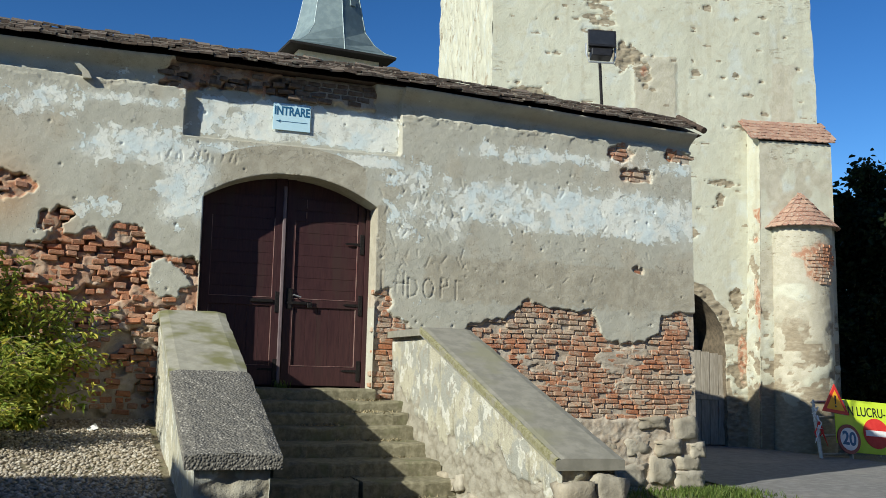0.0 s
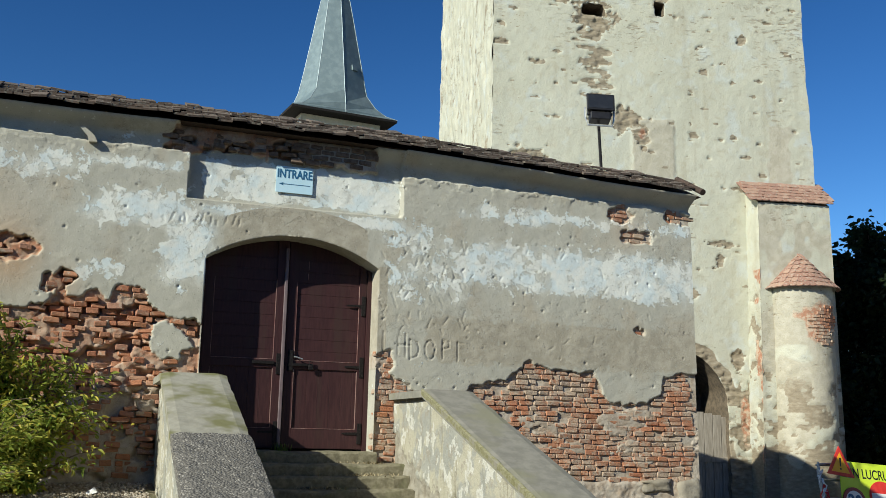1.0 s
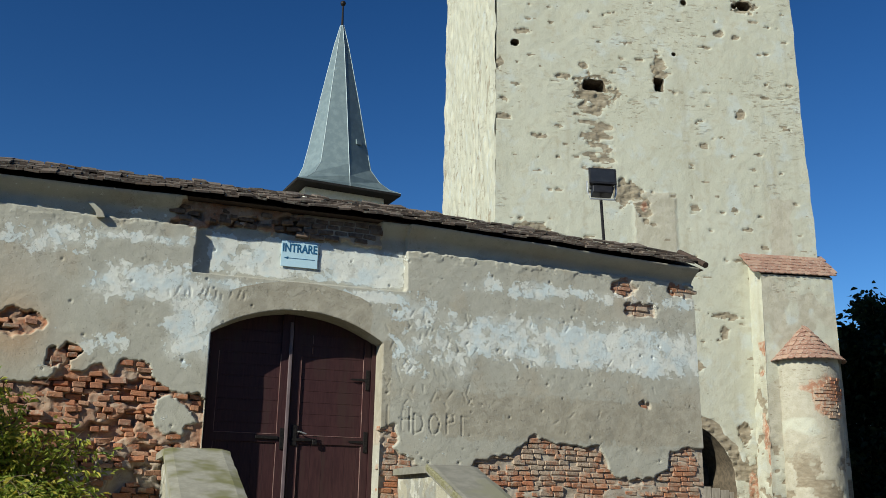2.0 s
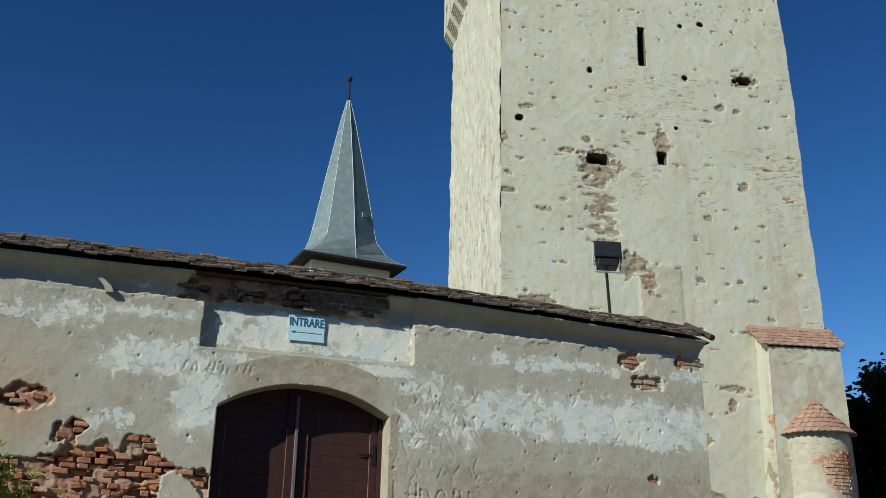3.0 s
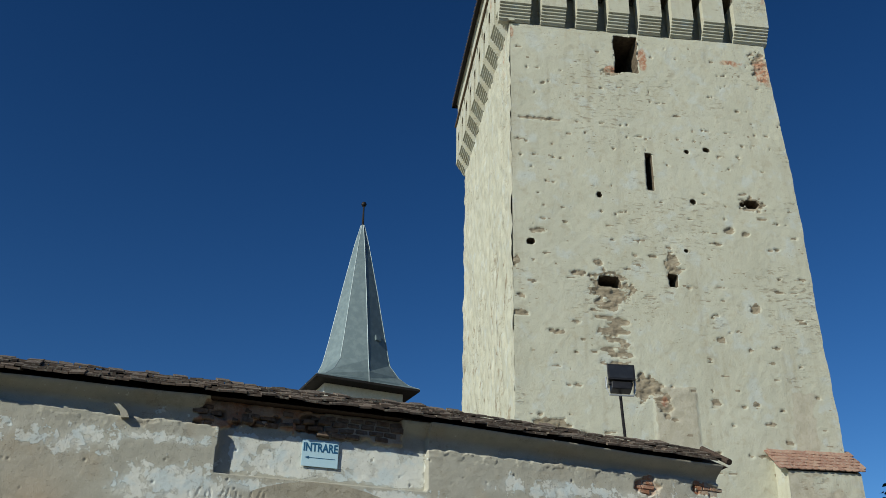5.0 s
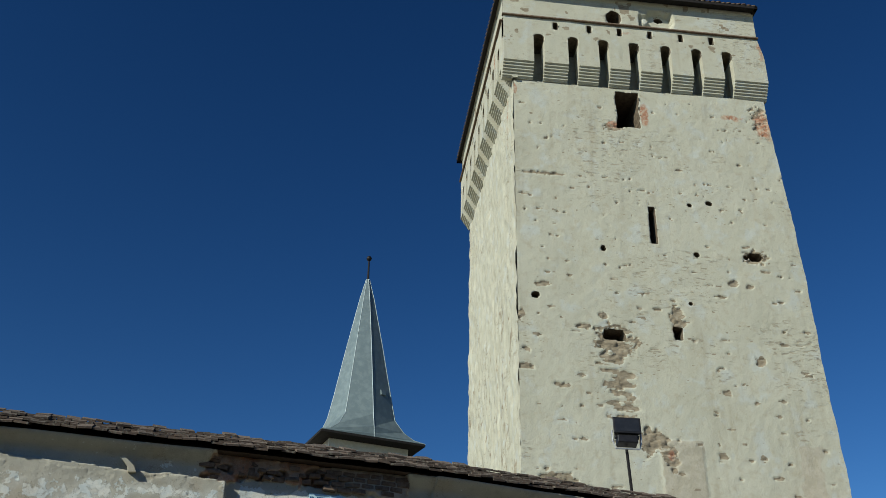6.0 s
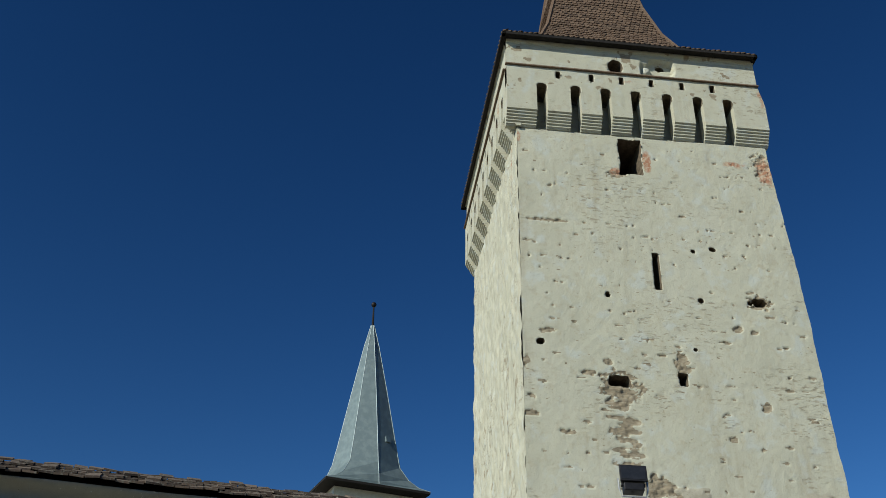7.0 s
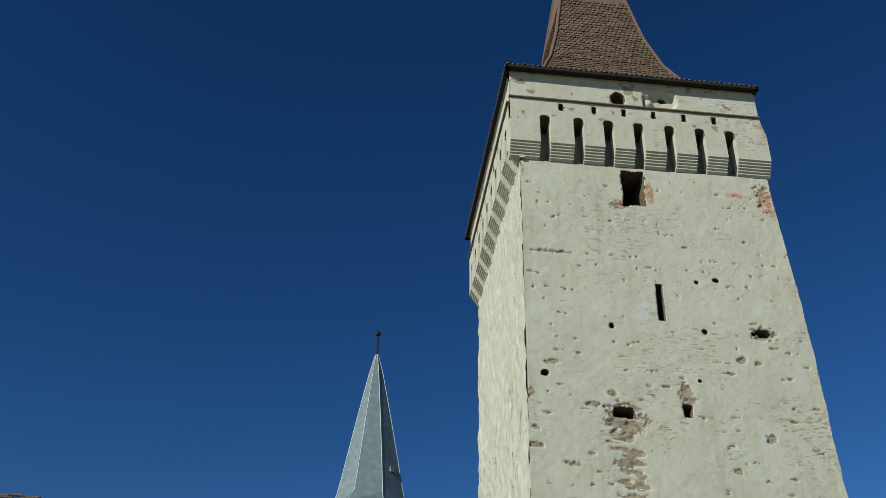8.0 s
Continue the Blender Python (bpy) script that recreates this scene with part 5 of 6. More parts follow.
def hang_tiles():
    """Rows of round-tailed tiles on the front and left slopes, joined."""
    verts, faces = [], []
    r = random.Random(9)
    prof = RINGS
    lengths = [0.0]
    for (h0, z0), (h1, z1) in zip(prof, prof[1:]):
        lengths.append(lengths[-1] + math.hypot(h1 - h0, z1 - z0))
    step = 0.17
    for side in (0, 3):
        s = 0.0
        row = 0
        while s < lengths[6]:
            i = max(k for k in range(len(lengths)) if lengths[k] <= s)
            t = (s - lengths[i]) / (lengths[i + 1] - lengths[i])
            (h0, z0), (h1, z1) = prof[i], prof[i + 1]
            hw, z = h0 + (h1 - h0) * t, z0 + (z1 - z0) * t
            run, rise = (h0 - h1), (z1 - z0)
            L = math.hypot(run, rise)
            n = max(1, int(2 * hw / 0.19))
            for j in range(n):
                c = -hw + (j + 0.5 + (0.5 if row % 2 else 0)) * 2 * hw / n
                if abs(c) > hw - 0.05:
                    continue
                w = 0.092
                lift = 0.046 + r.uniform(-0.010, 0.016)
                base = len(verts)
                for (a, d, up) in ((-w, 0.05, lift), (-w * 0.6, -0.01, lift), (0, -0.035, lift), (w * 0.6, -0.01, lift), (w, 0.05, lift), (w, 0.26, 0.008), (-w, 0.26, 0.008)):
                    for th in (0.0, -0.028):
                        hh = hw - (d * run / L) + (up + th) * rise / L
                        zz = z + d * rise / L + (up + th) * run / L
                        p = ((c + a) * KX, -hh * KY) if side == 0 else (-hh * KX, (c + a) * KY)
                        verts.append((RC[0] + p[0], RC[1] + p[1], zz))
                top = [base + 2 * q for q in range(7)]
                faces.append(top)
                for q in range(5):
                    faces.append((base + 2 * q, base + 2 * q + 1, base + 2 * (q + 1) + 1, base + 2 * (q + 1)))
            s += step
            row += 1
    me = mesh_of("roof_tiles", verts, faces, M_TILE_TOWER)
    o = child("roof_tiles", me, roof, "overlapping brown plain tiles")
    o["kind"] = "stuff"


hang_tiles()

# portal door
gate = child("portal_door", None, tower, "silvered oak plank door")
for i in range(13):
    xa = 3.2 + i * 0.224
    zt = 2.42 - 0.012 * abs(i - 6) ** 1.5
    part("plank", box_bm(xa + 0.006, xa + 0.218, 0.20, 0.25, 0.06, zt, 0.006), M_WOODGREY, gate)
part("ledge", box_bm(3.2, 6.1, 0.17, 0.21, 1.15, 1.27, 0.006), M_WOODGREY, gate)

# corner buttress with its tiled top
BUT = child("buttress", None, tower)


def but_masks(seed):
    return {"bare": lambda x, z: np.maximum(sstep(1.7, 1.2, z + 0.5 * fbm(x, z, 1.7, 4, seed)), 0.8 * sstep(-0.04, 0.18, fbm(x, z * 1.6, 3.2, 4, seed + 1)) * sstep(4.6, 2.4, z)),
            "repair": lambda x, z: sstep(-0.15, 0.2, fbm(x, z, 1.1, 3, seed + 2)), "tint": lambda x, z: 0.8 * blob(x, z, 7.75, 4.4, 0.3, 0.45) * (seed > 61) + 0.25 * sstep(4.9, 3.4, z) * sstep(0.0, 0.5, fbm(x, z, 1.1, 2, seed + 4))}


def but_h(x, z):
    return 0.70 + 0.02 * fbm(x, z, 1.2, 3, 61) + 0.012 * fbm(x, z, 6, 3, 62) - 0.04 * np.clip(but_masks(61)["bare"](x, z), 0, 1)


relief("buttress_front", BUT, (6.58, 8.55), (-0.1, 7.52), 0.05, lambda z: (6.62 - 0.012 * (7.6 - z), 8.50 + 0.02 * (7.6 - z)), but_h, [], but_masks(61), [M_TOWER, M_DARK, M_TOWER])
side_masks = {"bare": lambda x, z: np.maximum(0.9 * sstep(0.05, 0.25, fbm(x, z * 1.6, 3.0, 4, 71)) * sstep(6.5, 4.0, z), sstep(1.7, 1.2, z + 0.4 * fbm(x, z, 2, 3, 72))),
              "repair": lambda x, z: x * 0, "tint": lambda x, z: 0.9 * sstep(0.15, 0.35, fbm(x, z, 1.4, 3, 73)) * sstep(0.25, 0.6, x)}
ob = relief("buttress_side", BUT, (0, 0.75), (-0.1, 7.95), 0.04, lambda z: (np.zeros_like(z), np.full_like(z, 0.75)),
            lambda x, z: 0.02 * fbm(x, z, 3, 3, 74) - 0.03 * np.clip(side_masks["bare"](x, z), 0, 1) + 0.09 * np.clip(7.6 - z, 0, 8) / 7.6, [], side_masks, [M_TOWER, M_DARK, M_TOWER], top=lambda u: 8.12 + 0.87 * (0.05 - u))
ob.matrix_local = pose(6.62, 0.05, 0, 0, 0, -90)
bm = bmesh.new()
v = [bm.verts.new(p) for p in ((8.653, -0.70, -0.1), (8.653, 0.05, -0.1), (8.50, 0.05, 8.12), (8.50, -0.70, 7.50))]
bm.faces.new(v)
part("buttress_far_side", bm, M_TOWER, BUT)
tl = [tile_mesh("tile", 0.17, 0.30, 0.025, M_TILE_RED) for _ in range(2)]
rnd = random.Random(12)
ba = math.atan2(0.74, 0.85)
part("buttress_roof_bed", box_bm(6.50, 8.60, -0.90, 0.05, -0.03, 0.0), M_MORTAR, BUT).matrix_local = pose(0, 0, 8.19, math.degrees(ba), 0, 0)
for row in range(6):
    for i in range(13):
        x = 6.46 + i * 0.172 + (0.086 if row % 2 else 0) + rnd.uniform(-0.006, 0.006)
        d = -0.98 + row * 0.16
        child("tile", tl[i % 2], BUT, m=pose(x, d * math.cos(ba), 8.19 + d * math.sin(ba) + 0.02 + rnd.uniform(-0.004, 0.008), math.degrees(ba) - 5 + rnd.uniform(-2, 2), rnd.uniform(-2, 2), rnd.uniform(-3, 3)))

# half-round turret against the buttress
TUR = child("round_buttress", None, tower)
CX, CY, CR = 7.66, -0.66, 0.75


def turret():
    nu, nv = 56, 110
    verts, bare, tint, rep = [], [], [], []
    for j in range(nv):
        z = -0.1 + 5.50 * j / (nv - 1)
        for i in range(nu):
            a = math.pi + math.pi * i / (nu - 1)
            s = CX + CR * (a - 1.5 * math.pi) * 0.8
            b = 0.8 * float(np.clip(but_masks(66)["bare"](np.array(s), np.array(z)), 0, 1))
            r = CR + 0.05 * max(0, 2.6 - z) * 0.3 + 0.015 * float(fbm(s, z, 2.0, 3, 67)) + 0.01 * float(fbm(s, z, 7, 2, 68)) - 0.035 * b
            verts.append((CX + r * math.cos(a), CY + r * 0.92 * math.sin(a), z))
            bare.append(b)
            tint.append(float(np.clip(1.1 * blob(s, z, CX + 0.12, 4.45, 0.34, 0.55) + 0.45 * blob(s, z, CX - 0.3, 4.7, 0.3, 0.2), 0, 1)))
            rep.append(float(sstep(-0.7, -0.1, fbm(s, z, 1.1, 3, 70))))
    faces = [(j * nu + i, j * nu + i + 1, (j + 1) * nu + i + 1, (j + 1) * nu + i) for j in range(nv - 1) for i in range(nu - 1)]
    child("turret_wall", mesh_of("turret_wall", verts, faces, M_TOWER, smooth=True, attrs={"bare": bare, "tint": tint, "repair": rep}), TUR)
    r = random.Random(19)
    bv, bf = [], []
    for row in range(15):
        z = 3.82 + row * 0.082
        a = -0.55 + (0.1 if row % 2 else 0)
        while a < 1.0:
            s_, keep = a * CR, 1.0 - math.hypot((a - 0.38) / 0.55, (z - 4.45) / 0.62)
            if keep + 0.35 * float(fbm(a * 2, z, 2.2, 2, 90)) > 0.12:
                aa = 1.5 * math.pi + a
                m = pose(CX + (CR - 0.045) * math.cos(aa), CY + (CR - 0.045) * 0.92 * math.sin(aa), z, 0, 0, math.degrees(a) + r.uniform(-4, 4)) @ pose(0, r.uniform(-0.012, 0.012), 0, r.uniform(-4, 4), r.uniform(-3, 3), 0)
                hw, hh, hd = r.uniform(0.085, 0.115), 0.031, 0.06
                b = len(bv)
                bv += [tuple(m @ Vector((x * hw, y * hd, q * hh))) for x in (-1, 1) for y in (-1, 1) for q in (-1, 1)]
                bf += [tuple(b + i for i in f) for f in ((0, 1, 3, 2), (4, 6, 7, 5), (0, 4, 5, 1), (2, 3, 7, 6), (1, 5, 7, 3), (0, 2, 6, 4))]
            a += r.uniform(0.26, 0.31)
    child("bared_bricks", mesh_of("bared_bricks", bv, bf, M_BRICK2), TUR, "patch of bared red bricks")["kind"] = "stuff"
    bm_ = bmesh.new()
    bm_lathe(bm_, [(CR + 0.07, 5.34), (CR + 0.06, 5.39), (0.01, 6.25), (0.0, 6.25)], 18, (CX, CY), math.pi, 2 * math.pi)
    part("cone_bed", bm_, M_MORTAR, TUR)
    r = random.Random(3)
    t2 = tile_mesh("tile", 0.15, 0.24, 0.022, M_TILE_RED)
    sl = math.atan2(0.88, 0.86)
    for row in range(7):
        rad = 0.90 - row * 0.118
        z = 5.34 + (0.90 - rad) * math.tan(sl)
        n = max(3, int(math.pi * rad / 0.15))
        for i in range(n):
            if row > 2 and i > n * 0.55 and r.random() < 0.6:
                continue
            a = math.pi * (1 + (i + (0.75 if row % 2 else 0.25)) / n)
            child("tile", t2, TUR, m=pose(CX + rad * math.cos(a), CY + rad * 0.92 * math.sin(a), z + 0.02 + r.uniform(-0.004, 0.01)) @ pose(0, 0, 0, 0, 0, math.degrees(a) + 90) @ pose(0, 0, 0, math.degrees(sl) - 5 + r.uniform(-3, 3), r.uniform(-3, 3), r.uniform(-4, 4)))


turret()

# ---- church spire beyond the wall ----
SPIRE_M = pose(7.65, 32.2, 0, 0, 0, 6)
spire = tagged(empty("church_spire", SPIRE_M), "grey zinc-clad church spire with a ball finial", "spire")
part("belfry_wall", box_bm(-1.95, 2.05, -0.95, 1.6, 0, 16.31), M_WHITE, spire, "white limewashed belfry wall")
SP = [(2.62, 1.75, 16.42), (2.30, 1.70, 16.58), (1.98, 1.62, 16.95), (1.70, 1.45, 17.6), (1.49, 1.30, 18.6), (0.94, 0.85, 21.5), (0.38, 0.36, 24.3), (0.09, 0.09, 25.5)]


def spire_ring(i):
    """Square eaves that turn into an eight-sided needle."""
    hx, hy, z = SP[i]
    k = min(i / 3, 1.0)
    ring = []
    for q in range(8):
        a = math.radians(-135 + 45 * q)
        cx, cy = math.cos(a), math.sin(a)
        m_ = max(abs(cx), abs(cy))
        ring.append(((cx / m_ * (1 - k) + cx * 1.06 * k) * hx - 0.22 * (z - 16.4) / 9.1, (cy / m_ * (1 - k) + cy * 1.06 * k) * hy, z))
    return ring


bm = bmesh.new()
rings = [[bm.verts.new(p) for p in spire_ring(i)] for i in range(len(SP))]
for a, b in zip(rings, rings[1:]):
    for q in range(8):
        bm.faces.new((a[q], a[(q + 1) % 8], b[(q + 1) % 8], b[q]))
bm.faces.new(rings[-1])
spire_skin = part("spire_cladding", bm, M_ZINC, spire)
bm = bmesh.new()
for q in range(8):
    bm_tube(bm, [spire_ring(i)[q] for i in range(len(SP))], 0.016, 5)
part("standing_seam", bm, M_SEAM, spire_skin, "bright folded sheet-metal hip seams")
bm = bmesh.new()
bm_box(bm, -2.62, 2.62, -1.75, 1.75, 16.30, 16.42, 0.01)
part("spire_soffit", bm, M_SOFFIT, spire, "dark timber soffit and fascia")
hatch = part("spire_hatch", box_bm(-0.16, 0.16, -0.05, 0.08, -0.14, 0.14, 0.012), M_ZINC, spire_skin, "small sheet-metal roof hatch")
hatch.matrix_local = pose(0.55, -1.13, 18.9) @ pose(0, 0, 0, 0, 0, 19) @ pose(0, 0, 0, -11, 0, 0)
bm = bmesh.new()
bm_tube(bm, [(-0.22, 0, 25.4), (-0.23, 0, 26.9)], [0.07, 0.035], 8)
part("finial_rod", bm, M_IRON, spire)
bm = bmesh.new()
bm_lathe(bm, [(0.001, 26.62), (0.10, 26.66), (0.15, 26.77), (0.10, 26.88), (0.001, 26.93)], 12, (-0.23, 0))
part("finial_ball", bm, M_IRON, spire, "black metal ball", True)

# ---- floodlight on the coping ----
lamp = tagged(empty("floodlight", pose(5.17, 1.0, 6.0)), "black floodlight on a thin steel pole above the coping", "floodlight")
bm = bmesh.new()
bm_tube(bm, [(0.06, 0, -0.3), (0.02, 0, 0.4), (0.0, 0, 0.775)], 0.026, 8)
part("pole", bm, M_IRON, lamp)
head = child("housing", None, lamp)
head.matrix_local = pose(0, -0.03, 0.98, -14, 1.5, -16)
bm = bmesh.new()
A = [(-0.225, -0.10, 0.0), (0.225, -0.10, 0.0), (0.225, -0.10, 0.29), (-0.225, -0.10, 0.29)]
B = [(-0.18, 0.12, 0.04), (0.18, 0.12, 0.04), (0.18, 0.12, 0.25), (-0.18, 0.12, 0.25)]
va, vb = [bm.verts.new(p) for p in A], [bm.verts.new(p) for p in B]
bm.faces.new(va)
bm.faces.new(vb[::-1])
for i in range(4):
    bm.faces.new((va[i], vb[i], vb[(i + 1) % 4], va[(i + 1) % 4]))
bmesh.ops.bevel(bm, geom=bm.edges[:], offset=0.015, segments=2, affect="EDGES")
part("reflector_box", bm, M_BLACK, head)
part("front_rim", box_bm(-0.235, 0.235, -0.125, -0.095, -0.01, 0.30, 0.012), M_BLACK, head)
part("lens", box_bm(-0.205, 0.205, -0.129, -0.12, 0.02, 0.27, 0.004), M_LENS, head, "dark glass front")
part("gear_box", box_bm(-0.17, 0.17, -0.09, 0.10, -0.16, -0.02, 0.015), M_BLACK, head, "black control gear box")
part("hinge", box_bm(-0.205, 0.205, -0.03, 0.03, -0.05, 0.01, 0.01), M_BLACK, head)
bm = bmesh.new()
bm_tube(bm, [(-0.24, 0, 0.10), (-0.24, 0, -0.10), (-0.20, 0, -0.24), (0.20, 0, -0.24), (0.24, 0, -0.10), (0.24, 0, 0.10)], 0.016, 6)
part("bracket", bm, M_STEEL, head, "pale steel U-bracket")


# ---- the blue entrance sign ----
def text_mesh(name, body, size, material, parent, m, squash=1.0, bold=0.0):
    cu = bpy.data.curves.new(name, "FONT")
    cu.body, cu.size, cu.align_x, cu.align_y, cu.extrude, cu.offset = body, size, "CENTER", "CENTER", 0.001, bold
    ob_ = new(name, cu)
    dg = bpy.context.evaluated_depsgraph_get()
    me = bpy.data.meshes.new_from_object(ob_.evaluated_get(dg))
    bpy.data.objects.remove(ob_)
    me.transform(Matrix.Diagonal((squash, 1, 1, 1)))
    me.materials.clear()
    me.materials.append(material)
    return child(name, me, parent, m=m)


FACE = pose(0, 0, 0, 90, 0, 0)
sign = tagged(empty("entrance_sign", pose(-0.020, 0.088, 5.058)), "light blue entrance sign with blue letters and arrow", "sign")
part("plate", box_bm(-0.255, 0.255, -0.008, 0.0, -0.185, 0.185, 0.002), M_SIGNBLUE, sign)
text_mesh("lettering", "INTRARE", 0.165, M_INKBLUE, sign, pose(0, -0.0105, 0.075) @ FACE, 0.735, 0.004)
bm = bmesh.new()
bm_box(bm, -0.16, 0.215, -0.0105, -0.009, -0.069, -0.061)
bm_prism(bm, [(-0.215, -0.065), (-0.155, -0.045), (-0.155, -0.085)], -0.0105, -0.009)
part("arrow", bm, M_INKBLUE, sign)


# ---- road-works signs by the buttress ----
def disc(bm_, r, y0, y1, n=32):
    return bm_prism(bm_, [(r * math.cos(2 * math.pi * i / n), r * math.sin(2 * math.pi * i / n)) for i in range(n)], y0, y1)


WORK = TOWER_M @ pose(7.22, -3.05, 0.0, -12, 0, 14)
barrier = tagged(empty("folded_barrier_stack", WORK), "stack of folded steel barriers with tattered tape by the tower", "barrier")
rnd = random.Random(17)
for i in range(4):
    y, x0 = 0.12 + 0.05 * i, -0.42 + 0.03 * i
    bm = bmesh.new()
    for x in (x0, x0 + 0.85):
        bm_tube(bm, [(x, y, 0.0), (x + 0.02, y, 1.32 - 0.05 * i)], 0.025, 6)
    for z in (0.15, 0.55, 0.95, 1.28):
        bm_tube(bm, [(x0, y, z), (x0 + 0.85, y, z)], 0.02, 6)
    part("barrier_frame", bm, M_STEEL, barrier)
for i in range(7):
    bm = bmesh.new()
    x, z = -0.45 + rnd.uniform(0, 0.12), rnd.uniform(0.7, 1.25)
    pts = [(x + k * rnd.uniform(-0.07, 0.02), 0.05 + rnd.uniform(-0.05, 0.05), z - k * rnd.uniform(0.04, 0.11)) for k in range(5)]
    bm_tube(bm, pts, [0.018, 0.022, 0.015, 0.02, 0.006], 5)
    part("tape", bm, M_RED if i % 2 else M_WHITEFILM, barrier, "tattered red and white tape")
warn = tagged(empty("warning_sign", WORK @ pose(0.07, -0.02, 1.22, 0, 8, 0)), "triangular red-edged yellow warning sign with an exclamation mark", "road sign")
tri = lambda r: [(r * math.sin(a), r * math.cos(a)) for a in (0, 2.0944, 4.18879)]
part("plate", bm_prism(bmesh.new(), tri(0.43), -0.01, 0.01), M_RED, warn)
part("field", bm_prism(bmesh.new(), tri(0.29), -0.014, -0.009), M_ORANGE, warn)
bm = bmesh.new()
bm_prism(bm, [(-0.028, 0.17), (0.028, 0.17), (0.014, -0.02), (-0.014, -0.02)], -0.017, -0.013)
bm_prism(bm, [(0.024 * math.cos(a), -0.07 + 0.024 * math.sin(a)) for a in np.linspace(0, 6.28, 10)[:-1]], -0.017, -0.013)
part("mark", bm, M_BLACK, warn)
speed = tagged(empty("speed_limit_sign", WORK @ pose(0.27, -0.03, 0.44, 0, 8, 0)), "round white speed sign with a dark red edge reading 20", "road sign")
M_DARKRED = mat_simple("faded_dark_red_film", (0.22, 0.03, 0.04), (0.28, 0.045, 0.05), 8, rough=0.4, bump=0.05)
part("plate", disc(bmesh.new(), 0.32, -0.01, 0.01), M_DARKRED, speed)
part("field", disc(bmesh.new(), 0.245, -0.014, -0.009), M_WHITEFILM, speed)
text_mesh("numeral", "20", 0.40, M_INKBLUE, speed, pose(0, -0.016, 0.0) @ FACE, 0.95, 0.012)
part("speed_board", box_bm(-0.33, 0.16, 0.015, 0.03, -0.12, 0.52, 0.004), M_YELLOWGREEN, speed, "yellow-green backing board")
board = tagged(empty("roadworks_board", TOWER_M @ pose(8.24, -2.62, 0.0, -14, 4, 6)), "leaning yellow-green roadworks board with a no-entry disc", "road sign")
part("plate", box_bm(-0.68, 0.72, 0.0, 0.02, 0.10, 1.28, 0.01), M_YELLOWGREEN, board)
text_mesh("lettering", "IN LUCRU-", 0.30, M_BLACK, board, pose(-0.08, -0.004, 1.02) @ FACE, 0.72, 0.003)
nd = part("no_entry_disc", disc(bmesh.new(), 0.34, -0.012, -0.002), M_RED, board, "red no-entry disc")
nd.matrix_local = pose(0.14, 0, 0.56)
part("bar", box_bm(-0.28, 0.28, -0.017, -0.011, -0.065, 0.065), M_WHITEFILM, nd, "white bar")
part("stay", bm_tube(bmesh.new(), [(0.5, 0.02, 1.0), (0.5, 0.45, 0.02)], 0.018, 6), M_STEEL, board)


# ---- plants ----
def leaves_mesh(name, spots, mat_, size, seed, curl=0.25, narrow=0.38):
    """Many small bent leaves: spots are (position, direction)."""
    r = random.Random(seed)
    verts, faces = [], []
    for p, d in spots:
        d = (Vector(d) + Vector((r.uniform(-0.7, 0.7), r.uniform(-0.7, 0.7), r.uniform(-0.7, 0.5)))).normalized()
        u = d.cross(Vector((r.uniform(-1, 1), r.uniform(-1, 1), r.uniform(0.2, 1)))).normalized()
        w = u.cross(d)
        L = size * r.uniform(0.6, 1.35)
        b = len(verts)
        p = Vector(p)
        for a, s, c in ((0, 0, 0), (0.35, 1, 0.06), (0.7, 0.75, -0.02), (1.0, 0, -curl), (0.7, -0.75, -0.02), (0.35, -1, 0.06)):
            verts.append(tuple(p + d * (a * L) + u * (s * L * narrow / 2) + w * (c * L)))
        faces += [(b, b + 1, b + 2, b + 3), (b, b + 3, b + 4, b + 5)]
    return mesh_of(name, verts, faces, mat_)


